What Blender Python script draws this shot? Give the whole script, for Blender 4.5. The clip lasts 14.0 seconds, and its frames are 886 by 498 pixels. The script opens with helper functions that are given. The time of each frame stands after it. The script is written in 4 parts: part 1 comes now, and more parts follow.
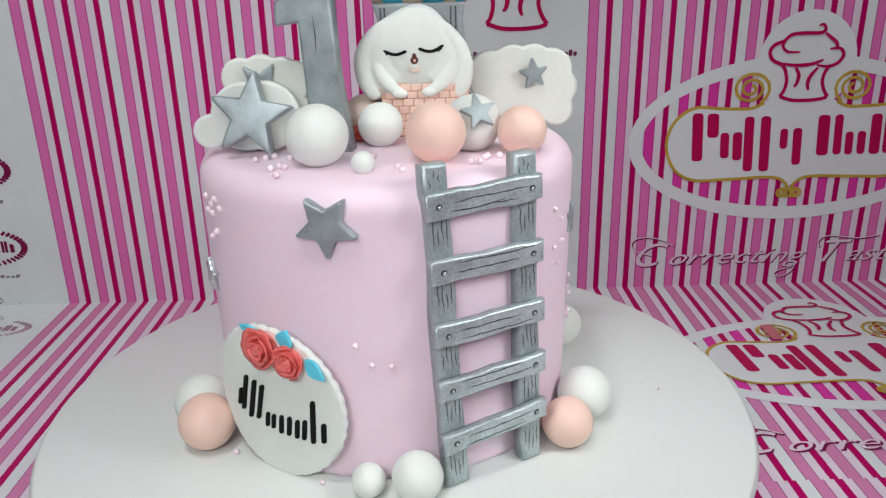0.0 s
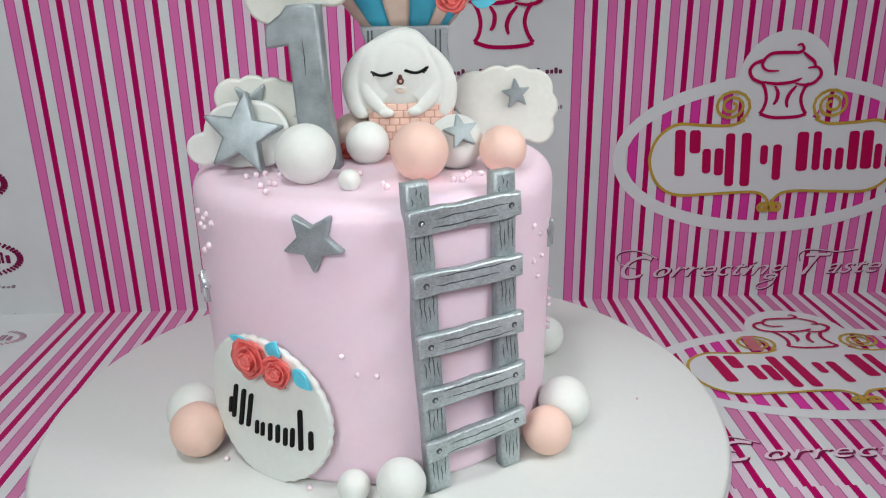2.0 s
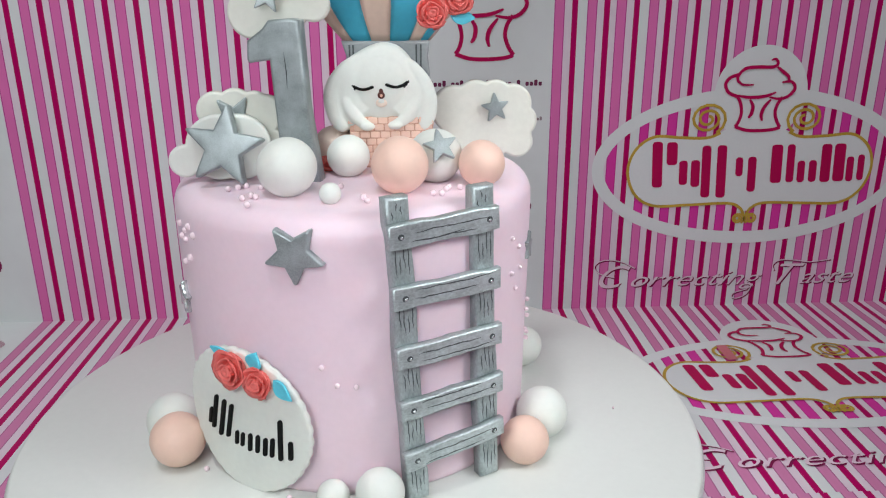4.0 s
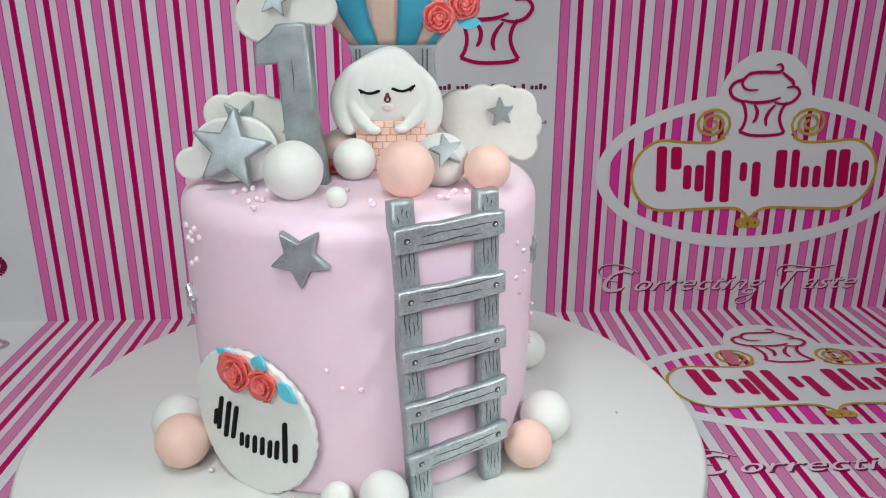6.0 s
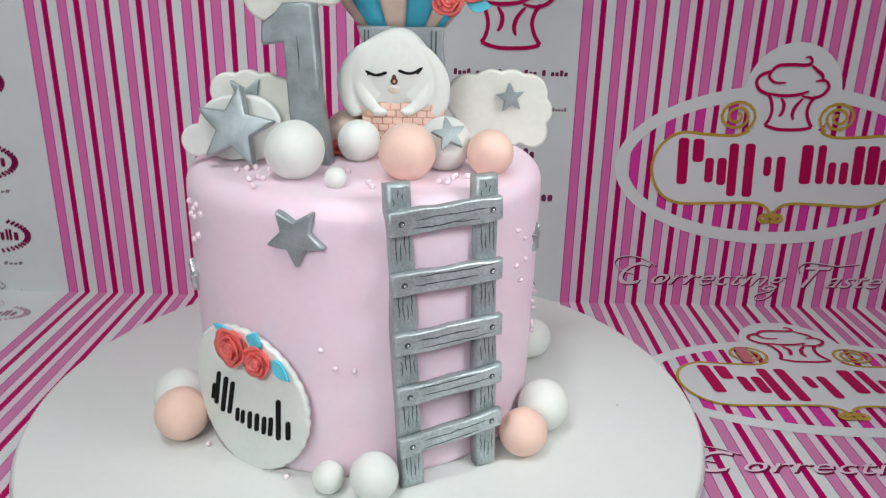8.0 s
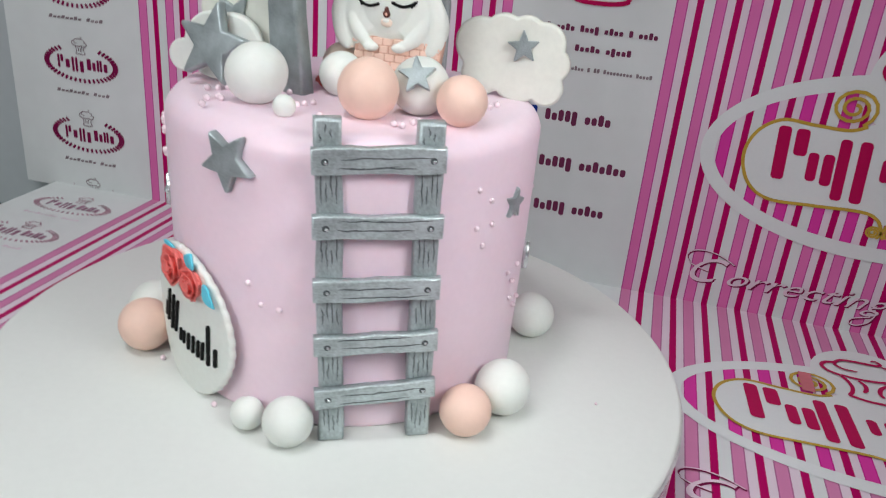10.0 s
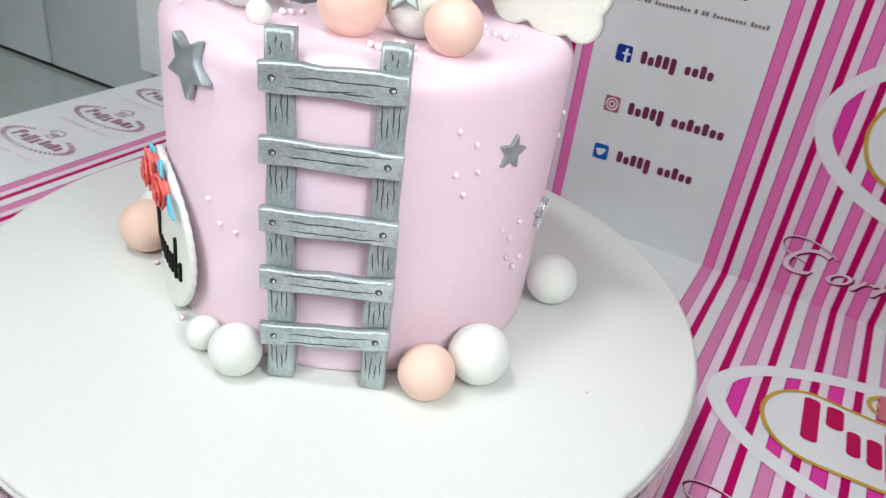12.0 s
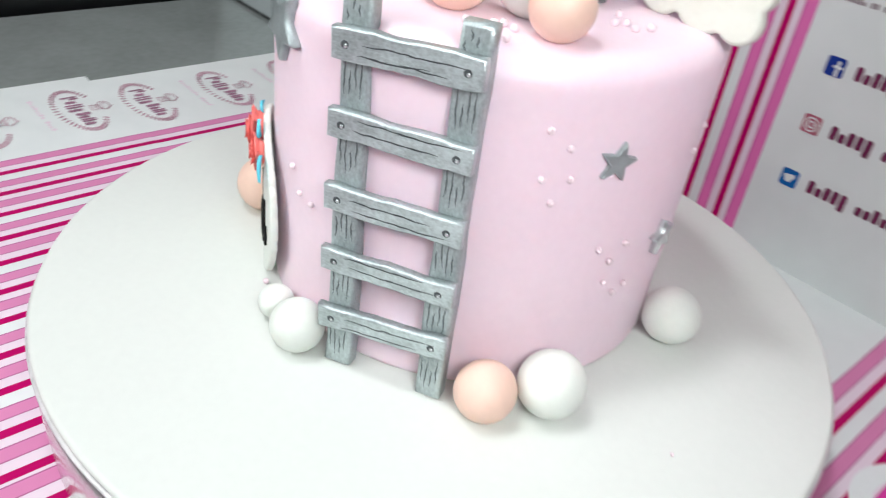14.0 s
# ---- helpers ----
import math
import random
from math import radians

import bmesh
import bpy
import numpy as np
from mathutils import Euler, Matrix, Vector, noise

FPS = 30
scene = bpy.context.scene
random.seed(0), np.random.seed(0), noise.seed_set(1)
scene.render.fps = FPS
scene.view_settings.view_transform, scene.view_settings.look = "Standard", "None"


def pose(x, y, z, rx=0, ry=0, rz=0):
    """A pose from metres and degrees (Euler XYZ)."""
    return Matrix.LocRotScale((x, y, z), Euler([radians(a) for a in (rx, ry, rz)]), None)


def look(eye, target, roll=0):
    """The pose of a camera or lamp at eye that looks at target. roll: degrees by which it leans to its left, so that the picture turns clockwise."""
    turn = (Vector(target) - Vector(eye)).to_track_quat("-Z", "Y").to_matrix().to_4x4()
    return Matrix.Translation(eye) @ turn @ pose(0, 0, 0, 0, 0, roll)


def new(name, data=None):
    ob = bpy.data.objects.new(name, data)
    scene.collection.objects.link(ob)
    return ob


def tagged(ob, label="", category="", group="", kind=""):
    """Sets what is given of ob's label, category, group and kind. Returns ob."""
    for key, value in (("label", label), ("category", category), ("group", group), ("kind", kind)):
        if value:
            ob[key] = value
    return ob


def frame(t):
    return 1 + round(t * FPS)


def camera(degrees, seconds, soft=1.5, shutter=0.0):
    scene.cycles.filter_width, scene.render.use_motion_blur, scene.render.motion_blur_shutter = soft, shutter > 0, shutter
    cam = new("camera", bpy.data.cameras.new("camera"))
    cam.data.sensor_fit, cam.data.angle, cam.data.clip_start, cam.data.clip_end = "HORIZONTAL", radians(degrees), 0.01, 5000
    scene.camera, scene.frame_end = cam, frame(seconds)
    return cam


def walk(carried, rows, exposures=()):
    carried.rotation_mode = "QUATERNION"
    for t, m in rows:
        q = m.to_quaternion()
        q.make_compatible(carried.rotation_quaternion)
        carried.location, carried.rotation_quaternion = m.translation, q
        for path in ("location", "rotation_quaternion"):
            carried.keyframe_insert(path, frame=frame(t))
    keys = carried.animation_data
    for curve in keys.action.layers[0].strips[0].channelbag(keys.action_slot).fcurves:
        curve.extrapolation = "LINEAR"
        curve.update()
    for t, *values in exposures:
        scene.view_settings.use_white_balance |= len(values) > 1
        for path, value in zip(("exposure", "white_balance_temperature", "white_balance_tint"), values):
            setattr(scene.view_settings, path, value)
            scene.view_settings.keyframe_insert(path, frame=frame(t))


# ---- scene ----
cam = camera(59.18, 14.0, soft=1.15, shutter=0.7)
# seconds, eye x, y, z, yaw to the left, pitch, roll
ROWS = [
    (0.0, 0.0214, -0.4152, 0.2915, -1.00, -20.45, -1.27),
    (0.5, 0.0232, -0.4143, 0.2905, -1.64, -20.39, -1.00),
    (1.0, 0.0247, -0.4189, 0.2929, -1.53, -20.02, -0.86),
    (1.5, 0.0252, -0.4242, 0.2962, -1.40, -19.97, -0.98),
    (2.0, 0.0267, -0.4285, 0.2985, -1.43, -19.73, -0.95),
    (2.5, 0.0274, -0.4317, 0.3001, -1.50, -19.51, -1.12),
    (3.0, 0.0291, -0.4329, 0.3032, -2.28, -19.49, -0.91),
    (5.5, 0.0258, -0.4327, 0.3045, -2.87, -19.15, 0.03),
    (6.0, 0.0264, -0.4336, 0.3055, -2.66, -19.25, 0.07),
    (6.5, 0.0249, -0.4330, 0.3065, -2.13, -19.12, 0.28),
    (7.0, 0.0259, -0.4337, 0.3080, -1.49, -19.57, -0.28),
    (7.5, 0.0331, -0.4352, 0.3061, -1.16, -19.82, 0.11),
    (8.0, 0.0441, -0.4327, 0.3043, -0.02, -20.29, 1.20),
    (8.2, 0.0530, -0.4303, 0.3031, 1.57, -20.60, 1.47),
    (10.3, 0.1605, -0.3794, 0.2911, 14.68, -24.39, 5.91),
    (10.5, 0.1673, -0.3715, 0.2886, 15.38, -24.99, 6.41),
    (11.0, 0.1866, -0.3553, 0.2862, 18.96, -27.07, 7.66),
    (11.5, 0.2002, -0.3364, 0.2874, 22.21, -28.27, 9.65),
    (12.0, 0.2128, -0.3207, 0.2910, 26.24, -29.89, 7.94),
    (12.5, 0.2375, -0.3130, 0.2985, 32.03, -29.76, 4.44),
    (13.0, 0.2407, -0.3077, 0.2969, 34.27, -30.14, 4.86),
    (13.5, 0.2416, -0.2895, 0.2861, 37.78, -31.41, 7.23),
    (14.0, 0.2359, -0.2579, 0.2852, 44.12, -33.10, 8.53),
]


walk(cam, [(t, pose(x, y, z, 90 + pitch, 0, yaw) @ pose(0, 0, 0, 0, 0, roll)) for t, x, y, z, yaw, pitch, roll in ROWS],
     exposures=[(0.0, -0.01, 6450, 11), (8.2, -0.01, 6450, 11), (10.3, -0.02, 6500, 11), (10.5, 0.0, 6500, 11), (11.0, 0.33, 6500, 11), (12.2, 0.35, 6500, 10), (14.0, 0.40, 6520, 9)])

# ---- light: unseen overhead lights before the counter, added fill lights, and the pale room around it ----
world = bpy.data.worlds.new("room_air")
scene.world = world
world.use_nodes = True
world.node_tree.nodes["Background"].inputs[0].default_value = (0.9, 0.95, 1.0, 1)
world.node_tree.nodes["Background"].inputs[1].default_value = 0.05


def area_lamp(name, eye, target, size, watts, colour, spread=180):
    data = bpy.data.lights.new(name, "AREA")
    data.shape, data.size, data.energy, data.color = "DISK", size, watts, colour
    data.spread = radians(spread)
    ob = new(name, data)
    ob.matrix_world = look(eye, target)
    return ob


# two unseen overhead lights: a small one over the counter, placed by the cake's shadow, and a large fill added over the
# room
area_lamp("unseen_overhead_light", (-0.23, -0.45, 1.58), (-0.23, -0.449, 0.0), 0.22, 8.0, (0.96, 0.99, 1.0))
area_lamp("unseen_overhead_light", (-0.12, -1.40, 1.58), (-0.05, -0.30, 0.0), 1.4, 14.0, (0.96, 0.99, 1.0))
# two unseen soft fill lights, added before the cake to brighten its front and right side
area_lamp("added_fill_light", (-0.17, -0.48, 0.40), (-0.04, 0.0, 0.10), 0.20, 0.84, (0.95, 0.985, 1.0))
area_lamp("added_fill_light", (0.42, -0.25, 0.45), (0.05, -0.02, 0.12), 0.20, 0.265, (0.95, 0.985, 1.0), 70)


# ---- materials ----
def nodes_of(name):
    m = bpy.data.materials.new(name)
    m.use_nodes = True
    return m, m.node_tree.nodes, m.node_tree.links, m.node_tree.nodes["Principled BSDF"]


def surface(name, colour, rough=0.5, metal=0.0, grain=400.0, bump=0.05, vary=0.06, blotch=25.0, sss=0.0, stretch=(1, 1, 1), dark=None, spread=0.002):
    """A surface with blotches and fine grain in colour, gloss and relief."""
    m, n, l, b = nodes_of(name)
    tc = n.new("ShaderNodeTexCoord")
    mp = n.new("ShaderNodeMapping")
    mp.inputs["Scale"].default_value = stretch
    l.new(tc.outputs["Object"], mp.inputs[0])
    big, small = n.new("ShaderNodeTexNoise"), n.new("ShaderNodeTexNoise")
    big.inputs["Scale"].default_value, small.inputs["Scale"].default_value = blotch, grain
    big.inputs["Detail"].default_value, small.inputs["Detail"].default_value = 3, 5
    for k in (big, small):
        l.new(mp.outputs[0], k.inputs["Vector"])
    ramp = n.new("ShaderNodeValToRGB")
    lo = tuple(c * (1 - vary) for c in colour) if dark is None else dark
    hi = tuple(min(1, c * (1 + vary)) for c in colour)
    ramp.color_ramp.elements[0].color, ramp.color_ramp.elements[1].color = (*lo, 1), (*hi, 1)
    ramp.color_ramp.elements[0].position, ramp.color_ramp.elements[1].position = 0.32, 0.66
    mix = n.new("ShaderNodeMath")
    mix.operation = "MULTIPLY_ADD"
    mix.inputs[1].default_value = 0.45
    l.new(small.outputs[0], mix.inputs[0])
    half = n.new("ShaderNodeMath")
    half.operation = "MULTIPLY"
    half.inputs[1].default_value = 0.55
    l.new(big.outputs[0], half.inputs[0])
    l.new(half.outputs[0], mix.inputs[2])
    l.new(mix.outputs[0], ramp.inputs[0])
    l.new(ramp.outputs[0], b.inputs["Base Color"])
    rr = n.new("ShaderNodeMapRange")
    rr.inputs["To Min"].default_value, rr.inputs["To Max"].default_value = max(0.02, rough - 0.08), min(1, rough + 0.08)
    l.new(big.outputs[0], rr.inputs[0])
    l.new(rr.outputs[0], b.inputs["Roughness"])
    b.inputs["Metallic"].default_value = metal
    if sss:
        b.inputs["Subsurface Weight"].default_value = sss
        b.inputs["Subsurface Radius"].default_value = (0.004, 0.0025, 0.002)
        b.inputs["Subsurface Scale"].default_value = 1.0
    if bump:
        bp = n.new("ShaderNodeBump")
        bp.inputs["Strength"].default_value, bp.inputs["Distance"].default_value = bump, spread
        l.new(small.outputs[0], bp.inputs["Height"])
        l.new(bp.outputs[0], b.inputs["Normal"])
    return m


PINK = surface("pink_fondant", (0.88, 0.70, 0.788), 0.42, grain=260, bump=0.03, vary=0.025, blotch=14, sss=0.2)
WHITE = surface("white_fondant", (0.77, 0.80, 0.75), 0.5, grain=320, bump=0.05, vary=0.03, blotch=40, sss=0.08)
IVORY = surface("ivory_fondant", (0.75, 0.765, 0.69), 0.55, grain=320, bump=0.06, vary=0.04, blotch=40, sss=0.05)
PEACH = surface("peach_fondant", (0.87, 0.61, 0.50), 0.48, grain=320, bump=0.05, vary=0.03, blotch=40, sss=0.08)
CREAM = surface("cream_fondant", (0.88, 0.74, 0.63), 0.55, grain=320, bump=0.06, vary=0.04, blotch=40)
TERRA = surface("dark_peach_fondant", (0.68, 0.40, 0.30), 0.55, grain=320, bump=0.06, vary=0.05)
CYAN = surface("turquoise_fondant", (0.11, 0.62, 0.78), 0.5, grain=320, bump=0.06, vary=0.06, blotch=60)
CORAL = surface("coral_fondant", (0.84, 0.18, 0.16), 0.5, grain=320, bump=0.08, vary=0.10, blotch=80)
SILVER = surface("silver_lustre", (0.37, 0.425, 0.43), 0.40, metal=0.55, grain=2200, bump=0.16, vary=0.30, blotch=110, spread=0.0004)
BRIGHT = surface("polished_silver_lustre", (0.62, 0.66, 0.67), 0.24, metal=0.75, grain=1500, bump=0.10, vary=0.14, blotch=120, spread=0.0005)
WOOD = surface("silver_wood", (0.57, 0.645, 0.65), 0.33, metal=0.6, grain=1150, bump=0.42, vary=0.16, blotch=110, stretch=(0.55, 1, 1), dark=(0.31, 0.36, 0.365), spread=0.0008)
WOODV = surface("silver_wood_upright", (0.48, 0.55, 0.555), 0.40, metal=0.5, grain=1150, bump=0.42, vary=0.16, blotch=110, stretch=(1, 1, 0.55), dark=(0.29, 0.335, 0.34), spread=0.0008)
# near-black carries the shade of carved lines and holes; also colours the cords
GROOVE_SHADE_CORD = surface("groove_shade_and_cord", (0.075, 0.09, 0.095), 0.6, metal=0.2, vary=0.2)
GREY = surface("grey_fondant", (0.34, 0.37, 0.38), 0.5, metal=0.25, grain=700, bump=0.15, vary=0.1)
PEARL = surface("pearl", (0.89, 0.73, 0.785), 0.14, grain=200, bump=0.0, vary=0.03)
BLACK = surface("black_icing", (0.003, 0.003, 0.003), 0.7, grain=300, bump=0.05, vary=0.2)
BLACK.node_tree.nodes["Principled BSDF"].inputs["Specular IOR Level"].default_value = 0.2
BROWN = surface("dark_brown_icing", (0.09, 0.02, 0.015), 0.4, vary=0.2)
BOARD = surface("board_cover", (0.71, 0.735, 0.70), 0.42, grain=240, bump=0.03, vary=0.02, blotch=9)
FOIL = surface("silver_foil_rim", (0.82, 0.80, 0.81), 0.26, metal=0.85, grain=110, bump=0.55, vary=0.12, blotch=45, stretch=(1, 1, 0.18), spread=0.0015)
RIM = surface("grey_foil_edge", (0.62, 0.61, 0.62), 0.40, metal=0.2, grain=300, bump=0.1, vary=0.2, blotch=60)
PAPER = surface("white_print_paper", (0.73, 0.765, 0.765), 0.38, grain=500, bump=0.02, vary=0.02, blotch=6)
INK = surface("magenta_ink", (0.46, 0.003, 0.08), 0.38, grain=500, bump=0.02, vary=0.06, blotch=30)
MAROON = surface("maroon_ink", (0.20, 0.008, 0.065), 0.38, grain=500, bump=0.02, vary=0.10, blotch=60)
CORALINK = surface("coral_ink", (0.58, 0.17, 0.20), 0.38, grain=500, bump=0.0, vary=0.08, blotch=40)
PALE_MAUVE = surface("pale_mauve_ink", (0.50, 0.30, 0.37), 0.38, grain=500, bump=0.02, vary=0.20, blotch=60)
STAMPINK = surface("dull_plum_ink", (0.36, 0.19, 0.27), 0.38, grain=500, bump=0.02, vary=0.25, blotch=80)
GOLD = surface("gold_ink", (0.50, 0.33, 0.05), 0.38, grain=500, bump=0.02, vary=0.15, blotch=60)
MAUVE = surface("dark_mauve_ink", (0.16, 0.03, 0.08), 0.4, grain=500, bump=0.0, vary=0.1)
GREYINK = surface("grey_ink", (0.25, 0.20, 0.22), 0.4, bump=0.0, vary=0.1)
PALEINK = surface("pale_pink_ink", (0.76, 0.60, 0.69), 0.4, bump=0.0, vary=0.06)
BLUEINK = surface("blue_ink", (0.01, 0.035, 0.25), 0.4, bump=0.0, vary=0.08)
SKYINK = surface("sky_blue_ink", (0.01, 0.12, 0.40), 0.4, bump=0.0, vary=0.08)
ROSEINK = surface("rose_ink", (0.42, 0.12, 0.17), 0.4, bump=0.0, vary=0.15)
TILE = surface("white_glazed_tile", (0.52, 0.565, 0.58), 0.18, grain=60, bump=0.02, vary=0.04, blotch=4)
GROUT = surface("grout", (0.06, 0.065, 0.065), 0.8, vary=0.2)
STONE = surface("steel_counter", (0.50, 0.54, 0.53), 0.16, metal=0.45, grain=120, bump=0.01, vary=0.10, blotch=12)
DARK = surface("near_black", (0.006, 0.007, 0.008), 0.4, vary=0.2, bump=0.0)
PLASTER = surface("pale_plaster", (0.78, 0.79, 0.78), 0.9, grain=200, bump=0.1, vary=0.03, blotch=2)
ROOMFLOOR = surface("beige_room_floor", (0.40, 0.37, 0.33), 0.5, grain=60, vary=0.08, blotch=3)

for ink in (PAPER, INK, MAROON, PALE_MAUVE, STAMPINK, CORALINK, GOLD, MAUVE, GREYINK, PALEINK, BLUEINK, SKYINK, ROSEINK):
    ink.node_tree.nodes["Principled BSDF"].inputs["Specular IOR Level"].default_value = 0.15


def stripes(name, strong, dull=False):
    """Printed candy stripes that run up the sheet; white columns are left free. strong: the deeper inks inside the oval."""
    m, n, l, b = nodes_of(name)
    tc, sep = n.new("ShaderNodeTexCoord"), n.new("ShaderNodeSeparateXYZ")
    l.new(tc.outputs["Object"], sep.inputs[0])

    def math_node(op, a, c):
        k = n.new("ShaderNodeMath")
        k.operation = op
        for i, v in enumerate((a, c)):
            if isinstance(v, (int, float)):
                k.inputs[i].default_value = v
            else:
                l.new(v, k.inputs[i])
        return k.outputs[0]

    x = sep.outputs[0]

    def run(start, unit):
        k = math_node("DIVIDE", math_node("SUBTRACT", x, start), unit)
        f = n.new("ShaderNodeMath")
        f.operation = "FRACT"
        l.new(k, f.inputs[0])
        r = n.new("ShaderNodeValToRGB")
        r.color_ramp.interpolation = "CONSTANT"
        pink = (0.69, 0.045, 0.35) if strong else (0.64, 0.225, 0.42) if dull else (0.72, 0.165, 0.435)
        edge = (0.55, 0.015, 0.26) if strong else (0.42, 0.14, 0.28) if dull else (0.50, 0.065, 0.27)
        dark = (0.45, 0.0, 0.11)
        pale = (0.75, 0.635, 0.715)
        white = (0.71, 0.74, 0.74)
        stops = ((0.0, edge), (0.014, pink), (0.150, edge), (0.165, pale), (0.285, dark), (0.378, white), (0.53, edge), (0.545, pink), (0.675, edge), (0.69, pale), (0.80, dark), (0.897, pale))
        e = r.color_ramp.elements
        while len(e) < len(stops):
            e.new(0.5)
        for i, (p, c) in enumerate(stops):
            e[i].position, e[i].color = p, (*c, 1)
        l.new(f.outputs[0], r.inputs[0])
        return r.outputs[0]

    left, middle, right = run(-0.3125, 0.0525), run(-0.0283, 0.0525), run(0.157, 0.053)
    side = math_node("GREATER_THAN", x, 0.10)
    inner = n.new("ShaderNodeMix")
    inner.data_type = "RGBA"
    l.new(math_node("GREATER_THAN", x, -0.03), inner.inputs[0])
    l.new(left, inner.inputs[6])
    l.new(middle, inner.inputs[7])
    left = inner.outputs[2]
    mix = n.new("ShaderNodeMix")
    mix.data_type = "RGBA"
    l.new(side, mix.inputs[0])
    l.new(left, mix.inputs[6])
    l.new(right, mix.inputs[7])
    printed = mix.outputs[2]
    free = math_node("MAXIMUM", math_node("LESS_THAN", x, -0.313), math_node("MULTIPLY", math_node("GREATER_THAN", x, 0.0325), math_node("LESS_THAN", x, 0.157)))
    mix2 = n.new("ShaderNodeMix")
    mix2.data_type = "RGBA"
    l.new(free, mix2.inputs[0])
    l.new(printed, mix2.inputs[6])
    mix2.inputs[7].default_value = (0.72, 0.755, 0.75, 1)
    ns = n.new("ShaderNodeTexNoise")
    ns.inputs["Scale"].default_value, ns.inputs["Detail"].default_value = 35, 4
    l.new(tc.outputs["Object"], ns.inputs["Vector"])
    mr = n.new("ShaderNodeMapRange")
    mr.inputs["To Min"].default_value, mr.inputs["To Max"].default_value = 0.93, 1.05
    l.new(ns.outputs[0], mr.inputs[0])
    hsv = n.new("ShaderNodeHueSaturation")
    l.new(mr.outputs[0], hsv.inputs["Value"])
    l.new(mix2.outputs[2], hsv.inputs["Color"])
    l.new(hsv.outputs[0], b.inputs["Base Color"])
    b.inputs["Roughness"].default_value = 0.5
    b.inputs["Specular IOR Level"].default_value = 0.12
    return m


STRIPE, STRIPE_DEEP, STRIPE_DULL = stripes("candy_stripe_print", False), stripes("deep_candy_stripe_print", True), stripes("dull_candy_stripe_print", False, True)


# ---- mesh helpers ----
def part(name, bm, material, parent=None, label="", m=None, smooth=True):
    me = bpy.data.meshes.new(name)
    bm.to_mesh(me)
    bm.free()
    for mat in material if isinstance(material, (list, tuple)) else (material,):
        me.materials.append(mat)
    if smooth:
        for p in me.polygons:
            p.use_smooth = len(p.vertices) < 7
    ob = new(name, me)
    if parent is not None:
        ob.parent = parent
    if m is not None:
        ob.matrix_local = m
    if label:
        tagged(ob, label)
    return ob


def thing(name, label, category, m=None, group="", kind=""):
    ob = new(name)
    ob.empty_display_size = 0.01
    if m is not None:
        ob.matrix_world = m
    return tagged(ob, label, category, group, kind)


def box(x0, x1, y0, y1, z0, z1, bevel=0.0):
    bm = bmesh.new()
    bmesh.ops.create_cube(bm, size=1)
    for v in bm.verts:
        v.co = Vector(((x0 + x1) / 2 + v.co.x * (x1 - x0), (y0 + y1) / 2 + v.co.y * (y1 - y0), (z0 + z1) / 2 + v.co.z * (z1 - z0)))
    if bevel:
        bmesh.ops.bevel(bm, geom=list(bm.edges), offset=bevel, segments=2, affect="EDGES", profile=0.6)
    return bm


def lathe(profile, steps=96):
    """A turned body from (radius, height) pairs, closed on its axis."""
    bm = bmesh.new()
    rings = []
    for r, z in profile:
        if r < 1e-6:
            rings.append([bm.verts.new((0, 0, z))])
        else:
            rings.append([bm.verts.new((r * math.cos(2 * math.pi * k / steps), r * math.sin(2 * math.pi * k / steps), z)) for k in range(steps)])
    for a, b in zip(rings, rings[1:]):
        for k in range(steps):
            j = (k + 1) % steps
            if len(a) == 1 and len(b) > 1:
                bm.faces.new((a[0], b[j], b[k]))
            elif len(b) == 1 and len(a) > 1:
                bm.faces.new((a[k], a[j], b[0]))
            elif len(a) > 1:
                bm.faces.new((a[k], a[j], b[j], b[k]))
    bmesh.ops.recalc_face_normals(bm, faces=bm.faces)
    return bm


def slab(outline, thick, bevel=0.0, segments=3):
    """A plate in the x-z plane with the given outline; its face looks to -y, its back lies at y = 0."""
    bm = bmesh.new()
    front = [bm.verts.new((x, -thick, z)) for x, z in outline]
    back = [bm.verts.new((x, 0, z)) for x, z in outline]
    n = len(outline)
    bm.faces.new(front)
    bm.faces.new(back[::-1])
    for k in range(n):
        j = (k + 1) % n
        bm.faces.new((front[j], front[k], back[k], back[j]))
    bmesh.ops.recalc_face_normals(bm, faces=bm.faces)
    if bevel:
        edges = [e for e in bm.edges if all(v.co.y < -thick * 0.99 for v in e.verts)]
        bmesh.ops.bevel(bm, geom=edges, offset=bevel, segments=segments, affect="EDGES", profile=0.5)
    return bm


def ball(r, cx=0, cy=0, cz=0, sx=1, sy=1, sz=1, u=28, v=18):
    bm = bmesh.new()
    bmesh.ops.create_uvsphere(bm, u_segments=u, v_segments=v, radius=r)
    for k in bm.verts:
        k.co = Vector((cx + k.co.x * sx, cy + k.co.y * sy, cz + k.co.z * sz))
    return bm


def join(bms, slots=None):
    """Several bmeshes as one; slots gives each its material slot."""
    out = bmesh.new()
    for i, b in enumerate(bms):
        made = {}
        for v in b.verts:
            made[v] = out.verts.new(v.co)
        for f in b.faces:
            g = out.faces.new([made[v] for v in f.verts])
            g.material_index = slots[i] if slots else 0
        b.free()
    return out


def moved(bm, m):
    bmesh.ops.transform(bm, matrix=m, verts=bm.verts)
    return bm


